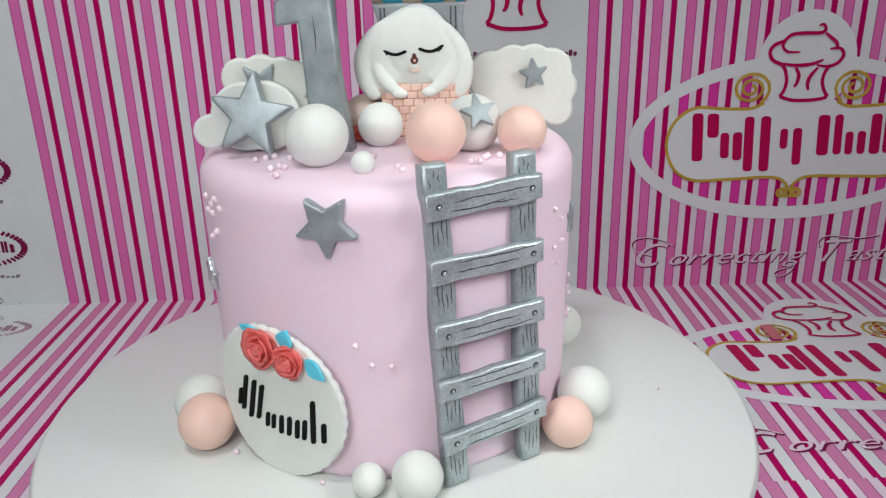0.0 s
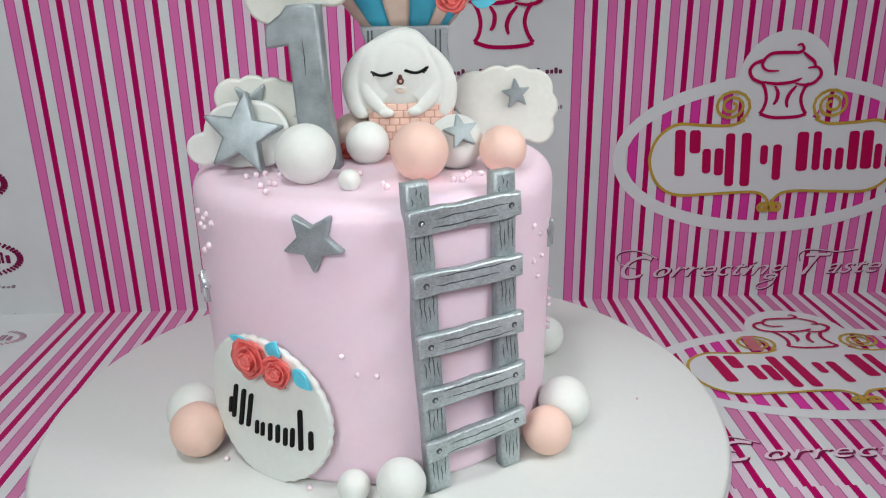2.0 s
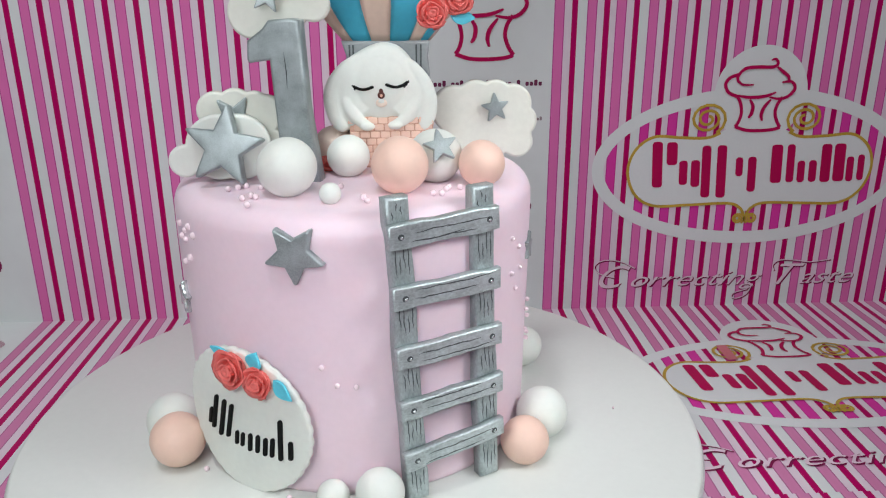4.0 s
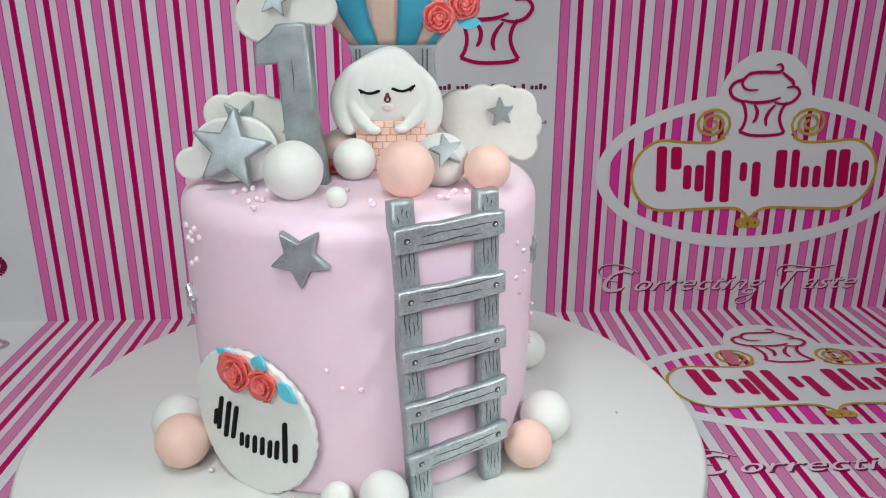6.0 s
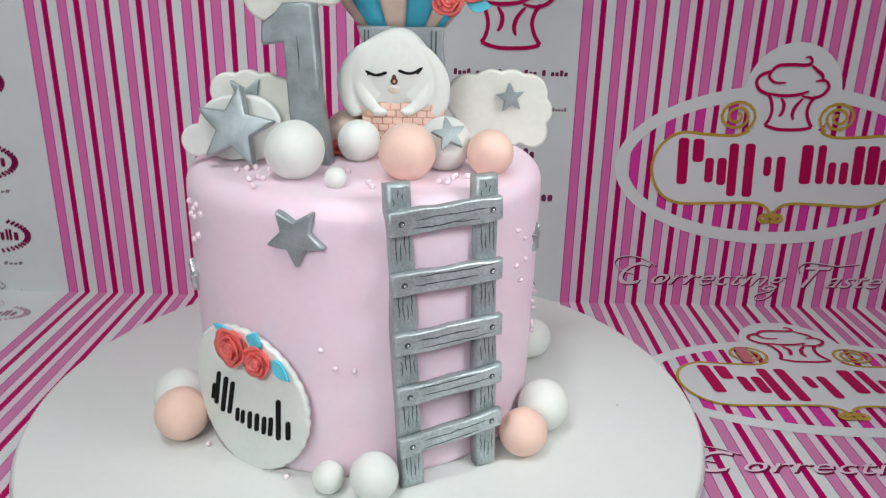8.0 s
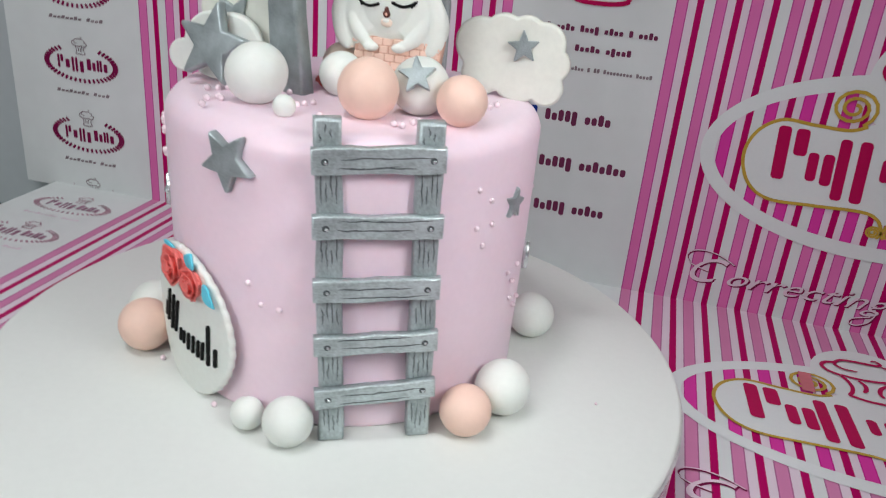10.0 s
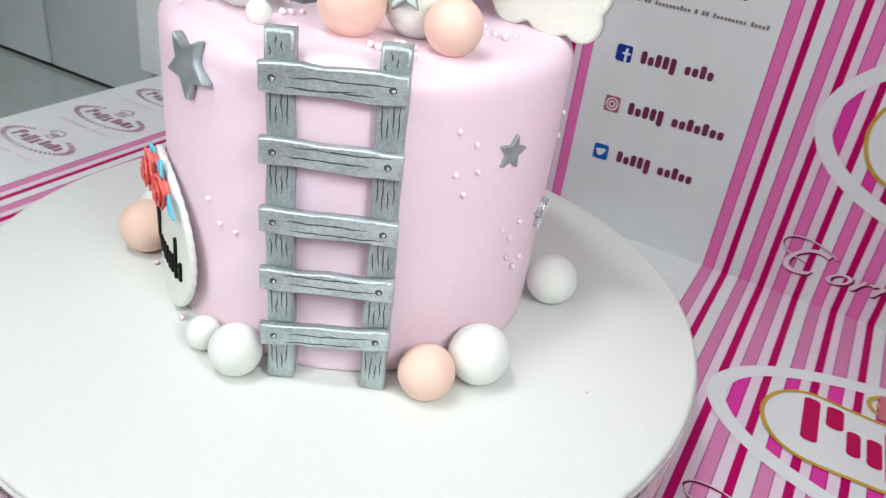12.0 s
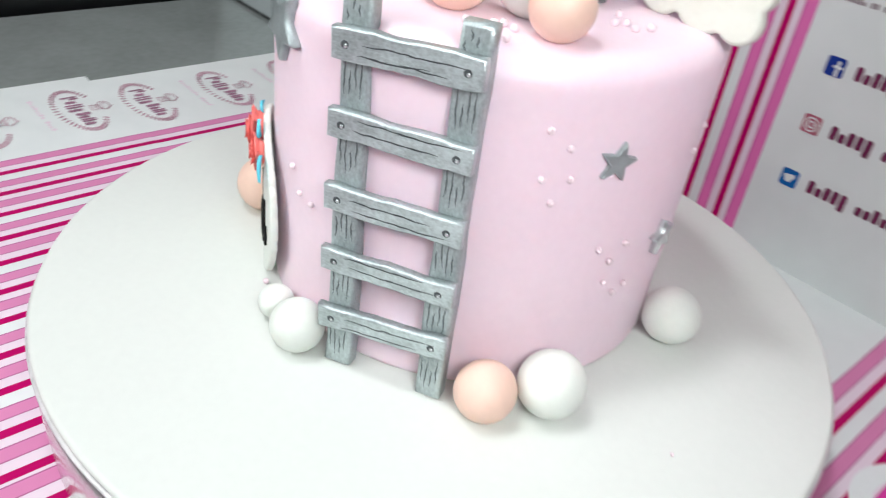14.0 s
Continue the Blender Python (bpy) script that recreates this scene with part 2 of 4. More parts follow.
def star_outline(r, inner=0.45, turn=90, points=5, soft=0.16):
    """A star with blunted tips."""
    out = []
    for k in range(2 * points):
        a = radians(turn + 180 * k / points)
        rad = r if k % 2 == 0 else r * inner
        p = Vector((rad * math.cos(a), rad * math.sin(a)))
        if k % 2 == 0:
            side = Vector((-math.sin(a), math.cos(a)))
            for s in (-1, -0.55, 0, 0.55, 1):
                out.append(p * (1 - soft * 0.55 * s * s) + side * s * r * soft * 0.42)
        else:
            out.append(p)
    return [(v.x, v.y) for v in out]


def pillow(outline, thick, rims, middle=(0, 0), rise=0.1):
    """A soft plate: rings drawn in from the outline towards its middle. rims: (share of the way out, share of the thickness)."""
    bm = bmesh.new()
    rings = []
    for s, d in rims:
        rings.append([bm.verts.new((middle[0] + (x - middle[0]) * s, -thick * d, middle[1] + (z - middle[1]) * s)) for x, z in outline])
    n = len(outline)
    for a, b in zip(rings, rings[1:]):
        for k in range(n):
            j = (k + 1) % n
            bm.faces.new((a[k], a[j], b[j], b[k]))
    tip = bm.verts.new((middle[0], -thick * (rims[-1][1] + rise), middle[1]))
    for k in range(n):
        bm.faces.new((rings[-1][k], rings[-1][(k + 1) % n], tip))
    bm.faces.new(rings[0][::-1])
    bmesh.ops.recalc_face_normals(bm, faces=bm.faces)
    return bm


def star_slab(r, thick, inner=0.45, turn=90):
    return pillow(star_outline(r, inner, turn), thick, ((1.0, 0.0), (1.0, 0.55), (0.985, 0.78), (0.955, 0.92), (0.91, 0.99), (0.84, 1.0), (0.45, 1.01)), rise=0.0)


def lobes(circles, steps=110):
    """The outline round a set of circles (x, z, r), seen from their middle."""
    cx = sum(c[0] for c in circles) / len(circles)
    cz = sum(c[1] for c in circles) / len(circles)
    out = []
    for k in range(steps):
        a = 2 * math.pi * k / steps
        d = Vector((math.cos(a), math.sin(a)))
        far = 0.002
        for x, z, r in circles:
            q = Vector((x - cx, z - cz))
            along = q.dot(d)
            disc = r * r - (q.length_squared - along * along)
            if disc > 0:
                far = max(far, along + math.sqrt(disc))
        out.append((cx + d.x * far, cz + d.y * far))
    return out


def curve_points(points, closed=False, per=8):
    """A smooth line through the points (Catmull-Rom)."""
    pts = [Vector(p) for p in points]
    n = len(pts)
    out = []
    for i in range(n if closed else n - 1):
        p0 = pts[(i - 1) % n] if closed or i > 0 else pts[0]
        p1, p2 = pts[i], pts[(i + 1) % n]
        p3 = pts[(i + 2) % n] if closed or i + 2 < n else pts[-1]
        for k in range(per):
            t = k / per
            out.append(0.5 * (2 * p1 + (p2 - p0) * t + (2 * p0 - 5 * p1 + 4 * p2 - p3) * t * t + (3 * p1 - p0 - 3 * p2 + p3) * t ** 3))
    if not closed:
        out.append(pts[-1])
    return out


def ribbon(points, width, h, closed=False, taper=False, smooth=True):
    """A flat printed line in the sheet's own plane (u, v), at height h over it."""
    pts = curve_points(points, closed) if smooth else [Vector(p) for p in points]
    bm = bmesh.new()
    n = len(pts)
    left, right = [], []
    for i, p in enumerate(pts):
        a = pts[i - 1] if closed or i else pts[0]
        b = pts[(i + 1) % n] if closed or i + 1 < n else pts[-1]
        d = (b - a)
        d = d.normalized() if d.length > 1e-9 else Vector((1, 0))
        w = width / 2
        if taper:
            s = i / (n - 1)
            w *= 0.35 + 0.65 * math.sin(math.pi * min(1, max(0, s))) ** 0.6
        side = Vector((-d.y, d.x)) * w
        left.append(bm.verts.new((p.x + side.x, p.y + side.y, h)))
        right.append(bm.verts.new((p.x - side.x, p.y - side.y, h)))
    for i in range(n if closed else n - 1):
        j = (i + 1) % n
        bm.faces.new((left[i], right[i], right[j], left[j]))
    return bm


def flat(outline, h):
    bm = bmesh.new()
    bm.faces.new([bm.verts.new((x, y, h)) for x, y in outline])
    return bm


def rounded(x0, x1, y0, y1, r, lean=0.0, steps=5):
    r = min(r, (x1 - x0) / 2 * 0.99, (y1 - y0) / 2 * 0.99)
    out = []
    for cx, cy, a0 in ((x1 - r, y1 - r, 0), (x0 + r, y1 - r, 90), (x0 + r, y0 + r, 180), (x1 - r, y0 + r, 270)):
        for k in range(steps + 1):
            a = radians(a0 + 90 * k / steps)
            y = cy + r * math.sin(a)
            out.append((cx + r * math.cos(a) + lean * (y - (y0 + y1) / 2), y))
    return out


def ellipse(cx, cy, a, b, steps=72):
    return [(cx + a * math.cos(2 * math.pi * k / steps), cy + b * math.sin(2 * math.pi * k / steps)) for k in range(steps)]


def ring(cx, cy, a, b, a2, b2, h, steps=96):
    bm = bmesh.new()
    o = [bm.verts.new((x, y, h)) for x, y in ellipse(cx, cy, a, b, steps)]
    i = [bm.verts.new((x, y, h)) for x, y in ellipse(cx, cy, a2, b2, steps)]
    for k in range(steps):
        j = (k + 1) % steps
        bm.faces.new((o[k], o[j], i[j], i[k]))
    return bm


def clipped(bm, low=None, high=None):
    """Cut a flat print off below or above a line of the sheet."""
    for value, sign in ((low, -1), (high, 1)):
        if value is not None:
            bmesh.ops.bisect_plane(bm, geom=list(bm.verts) + list(bm.edges) + list(bm.faces), plane_co=(0, value, 0), plane_no=(0, sign, 0), clear_outer=True)
    return bm


# ---- the room round the counter ----
YW = 0.2509
part("room_floor", box(-3.0, 2.2, -3.2, 0.6, -0.99, -0.95), ROOMFLOOR, smooth=False)
part("ceiling", box(-3.0, 2.2, -3.2, 0.6, 1.60, 1.64), PLASTER, smooth=False)
part("wall_south", box(-3.0, 2.2, -3.24, -3.2, -0.95, 1.60), PLASTER, smooth=False)
part("wall_east", box(2.2, 2.24, -3.2, 0.6, -0.95, 1.60), PLASTER, smooth=False)
part("wall_west", box(-3.04, -3.0, -3.2, 0.6, -0.95, 1.60), PLASTER, smooth=False)
tiled = part("wall_tiled", box(-0.776, 2.2, 0.274, 0.60, -0.95, 1.60), GROUT, smooth=False)
part("wall_far", box(-3.0, -0.776, 0.56, 0.60, -0.95, 1.60), PLASTER, smooth=False)
for name, lab in (("room_floor", "beige smooth room floor below the counter"), ("ceiling", "plain pale plaster ceiling"), ("wall_south", "plain pale plaster wall"),
                  ("wall_east", "plain pale plaster wall"), ("wall_west", "plain pale plaster wall"), ("wall_tiled", "wall clad in white glazed tiles with dark joints"), ("wall_far", "plain pale plaster wall")):
    tagged(bpy.data.objects[name], lab, "wall" if "wall" in name else name.split("_")[-1], kind="structure")

for k in range(5):
    for j in range(3):
        x0 = -0.776 if k == 0 else -0.640 + 0.300 * (k - 1)
        x1 = -0.640 + 0.300 * k
        part("tile", box(x0 + (0.0022 if k else 0.0), x1 - 0.0022, 0.268, 0.2738, -0.0470 + 0.45 * j, -0.0470 + 0.45 * (j + 1) - 0.0044, 0.0008), TILE, tiled)

# black block added past the counter's end in place of a dark void
cup = thing("dark_void_block", "tall black block standing in for the dark void past the counter end", "cupboard")
part("body", box(-1.40, -0.80, -1.1, 0.27, -0.95, 0.60, 0.004), DARK, cup)
part("void_face", box(-0.797, -0.782, -1.09, -0.42, -0.93, 0.58, 0.003), DARK, cup)
part("void_face", box(-0.797, -0.782, -0.41, 0.26, -0.93, 0.58, 0.003), DARK, cup)

counter = part("counter", box(-0.765, 1.2, -0.62, 0.274, -0.09, -0.052, 0.004), STONE, smooth=False)
tagged(counter, "grey polished steel counter against a tiled wall", "counter", kind="structure")
base = part("counter_base", box(-0.75, 1.19, -0.58, 0.27, -0.95, -0.09), PLASTER, smooth=False)
tagged(base, "plain pale cupboard block under the counter", "counter", kind="structure")

# ---- the printed sheets ----
display = part("display_block", box(-0.405, 0.60, -0.55, 0.245, -0.052, -0.006, 0.004), PAPER)
tagged(display, "low white block under the printed sheets", "display block")

wall = part("wall_north", box(-0.462, 0.64, 0, 0.006, -0.004, 0.46), STRIPE, m=pose(0, YW, 0), smooth=False)
tagged(wall, "upright glossy sheet printed with pink stripes and white columns", "printed backdrop", kind="structure")
sheet = part("floor", box(-0.426, 0.64, -0.046, YW, -0.006, 0.0), STRIPE_DULL, smooth=False)
tagged(sheet, "flat glossy sheet printed with pink stripes under the cake", "printed backdrop", kind="structure")
front_sheet = part("floor_front", box(-0.436, 0.64, -0.56, -0.040, -0.0055, 0.0009), STRIPE_DULL, smooth=False, m=pose(0.0012, 0, 0))
tagged(front_sheet, "second flat striped sheet overlapping the first", "printed backdrop", kind="structure")

UP = Matrix(((1, 0, 0, 0), (0, 0, -1, 0), (0, 1, 0, 0), (0, 0, 0, 1)))  # sheet plane to upright wall


def emblem_bars(bars, h, lean=0.0, r=0.003):
    return join([flat(rounded(a, b, c, d, r, lean), h) for a, b, c, d in bars])


def wordmark(h):
    """The brand's lettering as plain slanted bars of its size."""
    bars = [(0.2520, 0.2615, 0.1193, 0.1616), (0.2645, 0.2745, 0.1400, 0.1610), (0.2774, 0.2852, 0.1213, 0.144), (0.2884, 0.2967, 0.1192, 0.1442), (0.2981, 0.3065, 0.109, 0.1575), (0.3122, 0.3211, 0.1086, 0.1576), (0.3295, 0.3363, 0.1285, 0.1463), (0.3413, 0.3492, 0.1137, 0.1466), (0.3621, 0.3726, 0.1217, 0.1574), (0.3767, 0.3841, 0.1221, 0.1576), (0.3876, 0.3947, 0.1219, 0.1423), (0.3983, 0.4057, 0.1221, 0.1425), (0.4088, 0.4183, 0.1218, 0.1574), (0.4208, 0.4314, 0.1223, 0.1576), (0.4335, 0.4404, 0.122, 0.1454), (0.4438, 0.4502, 0.1231, 0.1472)]
    return emblem_bars(bars, h, -0.06)


def cupcake_lines(cx, z0, s, w, h):
    """A cupcake drawn in a few swelling strokes; z0: the foot of the cup."""
    P = lambda *q: [(cx + s * x, z0 + s * y) for x, y in q]
    strokes = [
        (P((-0.021, 0.003), (-0.018, 0.008), (-0.0165, 0.016), (-0.0185, 0.025), (-0.022, 0.031)), False),
        (P((0.022, 0.002), (0.018, 0.008), (0.0155, 0.016), (0.017, 0.024), (0.021, 0.030)), False),
        (P((-0.021, 0.003), (-0.010, -0.0005), (0.004, -0.001), (0.016, 0.0), (0.022, 0.002)), False),
        (P((-0.010, 0.028), (-0.0065, 0.022), (-0.0070, 0.015), (-0.0095, 0.011)), False),
        (P((0.010, 0.028), (0.0045, 0.021), (0.0025, 0.014), (0.0040, 0.008)), False),
        (P((-0.0225, 0.031), (-0.031, 0.035), (-0.0345, 0.042), (-0.031, 0.048), (-0.023, 0.051)), False),
        (P((-0.023, 0.032), (-0.010, 0.0300), (0.004, 0.0310), (0.014, 0.0345)), False),
        (P((0.008, 0.030), (0.018, 0.0285), (0.026, 0.031), (0.031, 0.038), (0.027, 0.044), (0.018, 0.0435)), False),
        (P((-0.008, 0.0415), (-0.019, 0.042), (-0.024, 0.048), (-0.018, 0.056), (-0.006, 0.0575), (0.008, 0.0575), (0.012, 0.0605), (0.0095, 0.0645), (0.0055, 0.0635)), False),
        (P((0.012, 0.0575), (0.018, 0.053), (0.0235, 0.0485), (0.0245, 0.043)), False),
    ]
    return join([ribbon(p, w * (1.12 if i in (3, 4) else 1.0), h + 0.00006 * i, c, taper=i in (3, 4, 6, 7, 8, 9)) for i, (p, c) in enumerate(strokes)])


def swirl(cx, cy, r, flip, h, w):
    pts = []
    for k in range(34):
        a = radians(k * 26)
        rad = r * (1 - k / 40)
        pts.append((cx + flip * rad * math.cos(a - 1.0), cy + 0.86 * rad * math.sin(a - 1.0)))
    return ribbon(pts, w, h, smooth=False)


def slogan(h, swell):
    """The slogan in slanted letters with large flourished capitals."""
    out = []
    for body, size, gap, u0, u1, v0 in (("C", 0.0330, 1.0, 0.2105, 0.2400, 0.0205), ("orrecting", 0.0215, 1.06, 0.2414, 0.3690, 0.0215), ("T", 0.0310, 1.0, 0.3825, 0.4095, 0.0205), ("aste", 0.0215, 1.04, 0.4062, 0.4590, 0.0212)):
        c = bpy.data.curves.new("slogan", "FONT")
        c.body, c.size, c.shear, c.space_character, c.offset = body, size, 0.5, gap, swell
        ob = new("slogan_source", c)
        me = bpy.data.meshes.new_from_object(ob.evaluated_get(bpy.context.evaluated_depsgraph_get()))
        bm = bmesh.new()
        bm.from_mesh(me)
        bpy.data.objects.remove(ob)
        xs = [v.co.x for v in bm.verts]
        k = (u1 - u0) / (max(xs) - min(xs))
        for v in bm.verts:
            v.co = Vector((u0 + (v.co.x - min(xs)) * k, v0 + v.co.y, h))
        out.append(bm)
    wide = 0.0009 + 2.4 * max(0.0, swell)
    out.append(ribbon([(0.2250, 0.0310), (0.2110, 0.0350), (0.2052, 0.0415), (0.2090, 0.0472), (0.2200, 0.0490), (0.2330, 0.0460), (0.2440, 0.0400)], wide, h + 0.00005))
    out.append(ribbon([(0.3795, 0.0350), (0.3780, 0.0410), (0.3845, 0.0455), (0.3985, 0.0450), (0.4145, 0.0430), (0.4335, 0.0452)], wide, h + 0.00005))
    out.append(ribbon([(0.3600, 0.0215), (0.3560, 0.0120), (0.3480, 0.0072), (0.3415, 0.0080), (0.3430, 0.0125), (0.3560, 0.0165)], wide, h + 0.00005))
    return join(out)


def big_emblem(parent, m, low=None):
    """The oval with its cupcake, scrolls and lettering, printed on a sheet."""
    cx = 0.3435
    put = lambda name, bm, mat, lab="": part(name, clipped(bm, low), mat, parent, lab, m, smooth=False)
    put("oval_ground", flat(ellipse(cx, 0.1365, 0.1365, 0.0620, 96), 0.0003), STRIPE_DEEP)
    put("oval_ring", ring(cx, 0.1365, 0.1465, 0.0730, 0.1355, 0.0612, 0.0006), PAPER)
    put("cupcake_ground", flat(ellipse(cx + 0.001, 0.2030, 0.0420, 0.0425), 0.0008), PAPER)
    panel = curve_points([(0.2300, 0.1340), (0.2355, 0.1540), (0.2520, 0.1660), (0.2760, 0.1650), (0.3000, 0.1640), (0.3250, 0.1760), (0.3435, 0.1800), (0.3620, 0.1760), (0.3870, 0.1640), (0.4110, 0.1650),
                          (0.4350, 0.1660), (0.4520, 0.1540), (0.4580, 0.1340), (0.4500, 0.1130), (0.4320, 0.1010), (0.4000, 0.1020), (0.3620, 0.1030), (0.3435, 0.0950), (0.3250, 0.1030), (0.2880, 0.1020), (0.2560, 0.1020), (0.2380, 0.1130)], True, 5)
    put("name_panel", flat([(p.x, p.y) for p in panel], 0.0010), PAPER)
    gold = [(0.3120, 0.1690), (0.3000, 0.1645), (0.2760, 0.1650), (0.2520, 0.1660), (0.2355, 0.1540), (0.2300, 0.1340), (0.2380, 0.1130), (0.2560, 0.1020), (0.2880, 0.1020), (0.3250, 0.1030), (0.3380, 0.0985), (0.3430, 0.0900)]
    mirror = [(2 * cx - x, y) for x, y in gold]
    put("gold_scroll", join([ribbon(gold, 0.0026, 0.0013), ribbon(mirror, 0.0026, 0.00132), swirl(0.2990, 0.1815, 0.0170, 1, 0.0014, 0.0026), swirl(0.3880, 0.1815, 0.0170, -1, 0.0014, 0.0026),
                             swirl(0.3375, 0.0880, 0.0062, 1, 0.0015, 0.0018), swirl(0.3495, 0.0880, 0.0062, -1, 0.0015, 0.0018)]), GOLD)
    put("cupcake_drawing", cupcake_lines(cx + 0.001, 0.1715, 0.96, 0.0030, 0.0014), INK)
    put("name_bars", wordmark(0.0014), INK)
    put("slogan_shadow", moved(slogan(0.0006, 0.0002), pose(0.0010, -0.0009, 0)), MAROON)
    put("slogan", slogan(0.0009, -0.0001), PALEINK)


def small_emblem(parent, m, cx, cy, low=None, text=True, ink=INK):
    """A small oval stamp with hatched rim and plain bars for its words."""
    put = lambda name, bm, mat: part(name, clipped(bm, low), mat, parent, "", m, smooth=False)
    hatch = []
    for k in range(46):
        a = 2 * math.pi * k / 46
        if 60 < math.degrees(a) < 120:
            continue
        c, s = math.cos(a), math.sin(a)
        hatch.append(ribbon([(cx + 0.0355 * c, cy + 0.0142 * s), (cx + 0.0415 * c, cy + 0.0182 * s)], 0.0019 if ink is PALE_MAUVE else 0.0024, 0.0004, smooth=False))
    put("stamp_rim", join(hatch), ink)
    bars = [(-0.026, -0.0235, -0.006, 0.007), (-0.0225, -0.0195, 0.0, 0.007), (-0.017, -0.0125, -0.005, 0.003), (-0.010, -0.0075, -0.008, 0.006), (-0.006, -0.0035, -0.008, 0.006), (-0.001, 0.003, -0.008, 0.003),
            (0.007, 0.0115, -0.005, 0.006), (0.013, 0.0165, -0.005, 0.003), (0.018, 0.0205, -0.005, 0.006), (0.0212, 0.0237, -0.005, 0.006), (0.0255, 0.0295, -0.005, 0.003)]
    put("stamp_bars", join([flat(rounded(cx + a, cx + b, cy + c, cy + d, 0.001), 0.0005) for a, b, c, d in bars]), STAMPINK if ink is PALE_MAUVE else ink)
    put("stamp_cupcake", cupcake_lines(cx + 0.001, cy + 0.0095, 0.25, 0.0009, 0.0005), ink if ink is PALE_MAUVE else GREYINK)
    if text:
        put("stamp_line", join([flat(rounded(cx - 0.030 + 0.0046 * k, cx - 0.030 + 0.0046 * k + 0.0036, cy - 0.0295, cy - 0.0275 + 0.0012 * (k % 3 == 0), 0.0007, 0.4), 0.0004) for k in range(13) if k != 8]), PALEINK if ink is PALE_MAUVE else GREYINK)


big_emblem(wall, UP)
big_emblem(sheet, Matrix.Translation((0, -0.033, 0)), low=-0.006)
part("stripe_patch", flat([(0.2920, 0.1345), (0.3010, 0.1345), (0.3010, 0.1610), (0.2920, 0.1610)], 0.0018), CORALINK, sheet, "coral printed stripe over the gold scroll", smooth=False)
for k in range(-1, 5):
    small_emblem(wall, UP, -0.381, 0.0565 + 0.0705 * k, low=0.001, ink=MAROON)
for y, tx in ((0.200, True), (0.129, True), (0.056, True), (-0.0145, False)):
    small_emblem(sheet, None, -0.366, y, text=tx, ink=PALE_MAUVE)
for y in (-0.069, -0.140, -0.211, -0.282):
    small_emblem(front_sheet, pose(0, 0, 0.0009), -0.372, y, ink=PALE_MAUVE)


def word_bars(x0, x1, z, tall, pattern, h):
    """Unread words: a row of plain bars; the pattern's digits give each bar's height."""
    n = len(pattern)
    step = (x1 - x0) / n
    out = []
    for k, ch in enumerate(pattern):
        if ch == " ":
            continue
        top = tall * (0.68 if ch == "1" else 1.0)
        down = tall * (0.28 if ch == "3" else 0.0)
        out.append(flat(rounded(x0 + k * step + step * 0.10, x0 + k * step + step * 0.88, z - down, z + top, tall * 0.2), h))
    return join(out)


# the white column: cupcake drawing, address lines and three round-cornered marks
column = lambda name, bm, mat, lab="": part(name, bm, mat, wall, lab, UP, smooth=False)
column("cupcake_drawing", cupcake_lines(0.0975, 0.2365, 1.16, 0.0034, 0.0004), INK)
column("address_bars", word_bars(0.050, 0.149, 0.2125, 0.0052, "2112 1121 2113 1211 2 1121", 0.0004), MAUVE)
column("address_bars", word_bars(0.086, 0.131, 0.1975, 0.0052, "21121 13112", 0.0004), MAUVE)
column("address_bars", word_bars(0.047, 0.150, 0.1822, 0.0034, "21121 22 2111111211 2 22 211111111 21112", 0.0004), GREYINK)
column("name_bars", word_bars(0.0695, 0.1245, 0.1396, 0.0094, "21223 1121", 0.0004), MAUVE)
column("name_bars", word_bars(0.0695, 0.1435, 0.1001, 0.0094, "21223 1121211", 0.0004), MAUVE)
column("name_bars", word_bars(0.0700, 0.1310, 0.0606, 0.0094, "21223 11211", 0.0004), MAUVE)
for z, mat in ((0.1438, BLUEINK), (0.1045, ROSEINK), (0.0650, SKYINK)):
    column("round_cornered_mark", flat(rounded(0.0510, 0.0630, z - 0.0062, z + 0.0062, 0.0018), 0.0004), mat)
column("mark_bar", join([flat(rounded(0.0578, 0.0598, 0.1378, 0.1480, 0.0009), 0.0007), flat(rounded(0.0558, 0.0618, 0.1432, 0.1448, 0.0006), 0.0008)]), PAPER)
column("mark_ring", join([ring(0.057, 0.1045, 0.0048, 0.0050, 0.0038, 0.0040, 0.0007), ring(0.057, 0.1045, 0.0026, 0.0026, 0.0016, 0.0016, 0.0007)]), PAPER)
column("mark_blob", flat(lobes([(0.0565, 0.0645, 0.0026), (0.0590, 0.0665, 0.0018), (0.0545, 0.0660, 0.0015)], 30), 0.0007), PAPER)

# ---- cake board ----
ZB = 0.0532
board = thing("cake_board", "large round white cake board with a shiny silver side", "cake board", pose(0.0016, -0.0129, 0))
part("top", lathe([(0, 0.0487), (0.1940, 0.0487), (0.1962, 0.0496), (0.1966, 0.0512), (0.1958, 0.0526), (0.1940, ZB), (0, ZB)], 160), BOARD, board)
part("rim", lathe([(0.1900, 0.0478), (0.1968, 0.0478), (0.1975, 0.0482), (0.1977, 0.0490), (0.1973, 0.0496), (0.1962, 0.0498), (0.1900, 0.0497)], 160), RIM, board, "thin grey metal rim")
part("side", lathe([(0, 0.002), (0.1880, 0.002), (0.1955, 0.0040), (0.1966, 0.0250), (0.1966, 0.0484), (0, 0.0484)], 160), FOIL, board, "shiny silver foil side")

chip = slab([(-0.004, -0.001), (-0.001, 0.0014), (0.002, 0.0010), (0.0045, 0.0018), (0.003, -0.0012), (-0.001, -0.0016)], 0.0012, 0.0003, 1)
part("chip", chip, DARK, board, "dark torn chip in the board edge", m=pose(0.1466, 0.1308, 0.0484, 0, 0, 132))

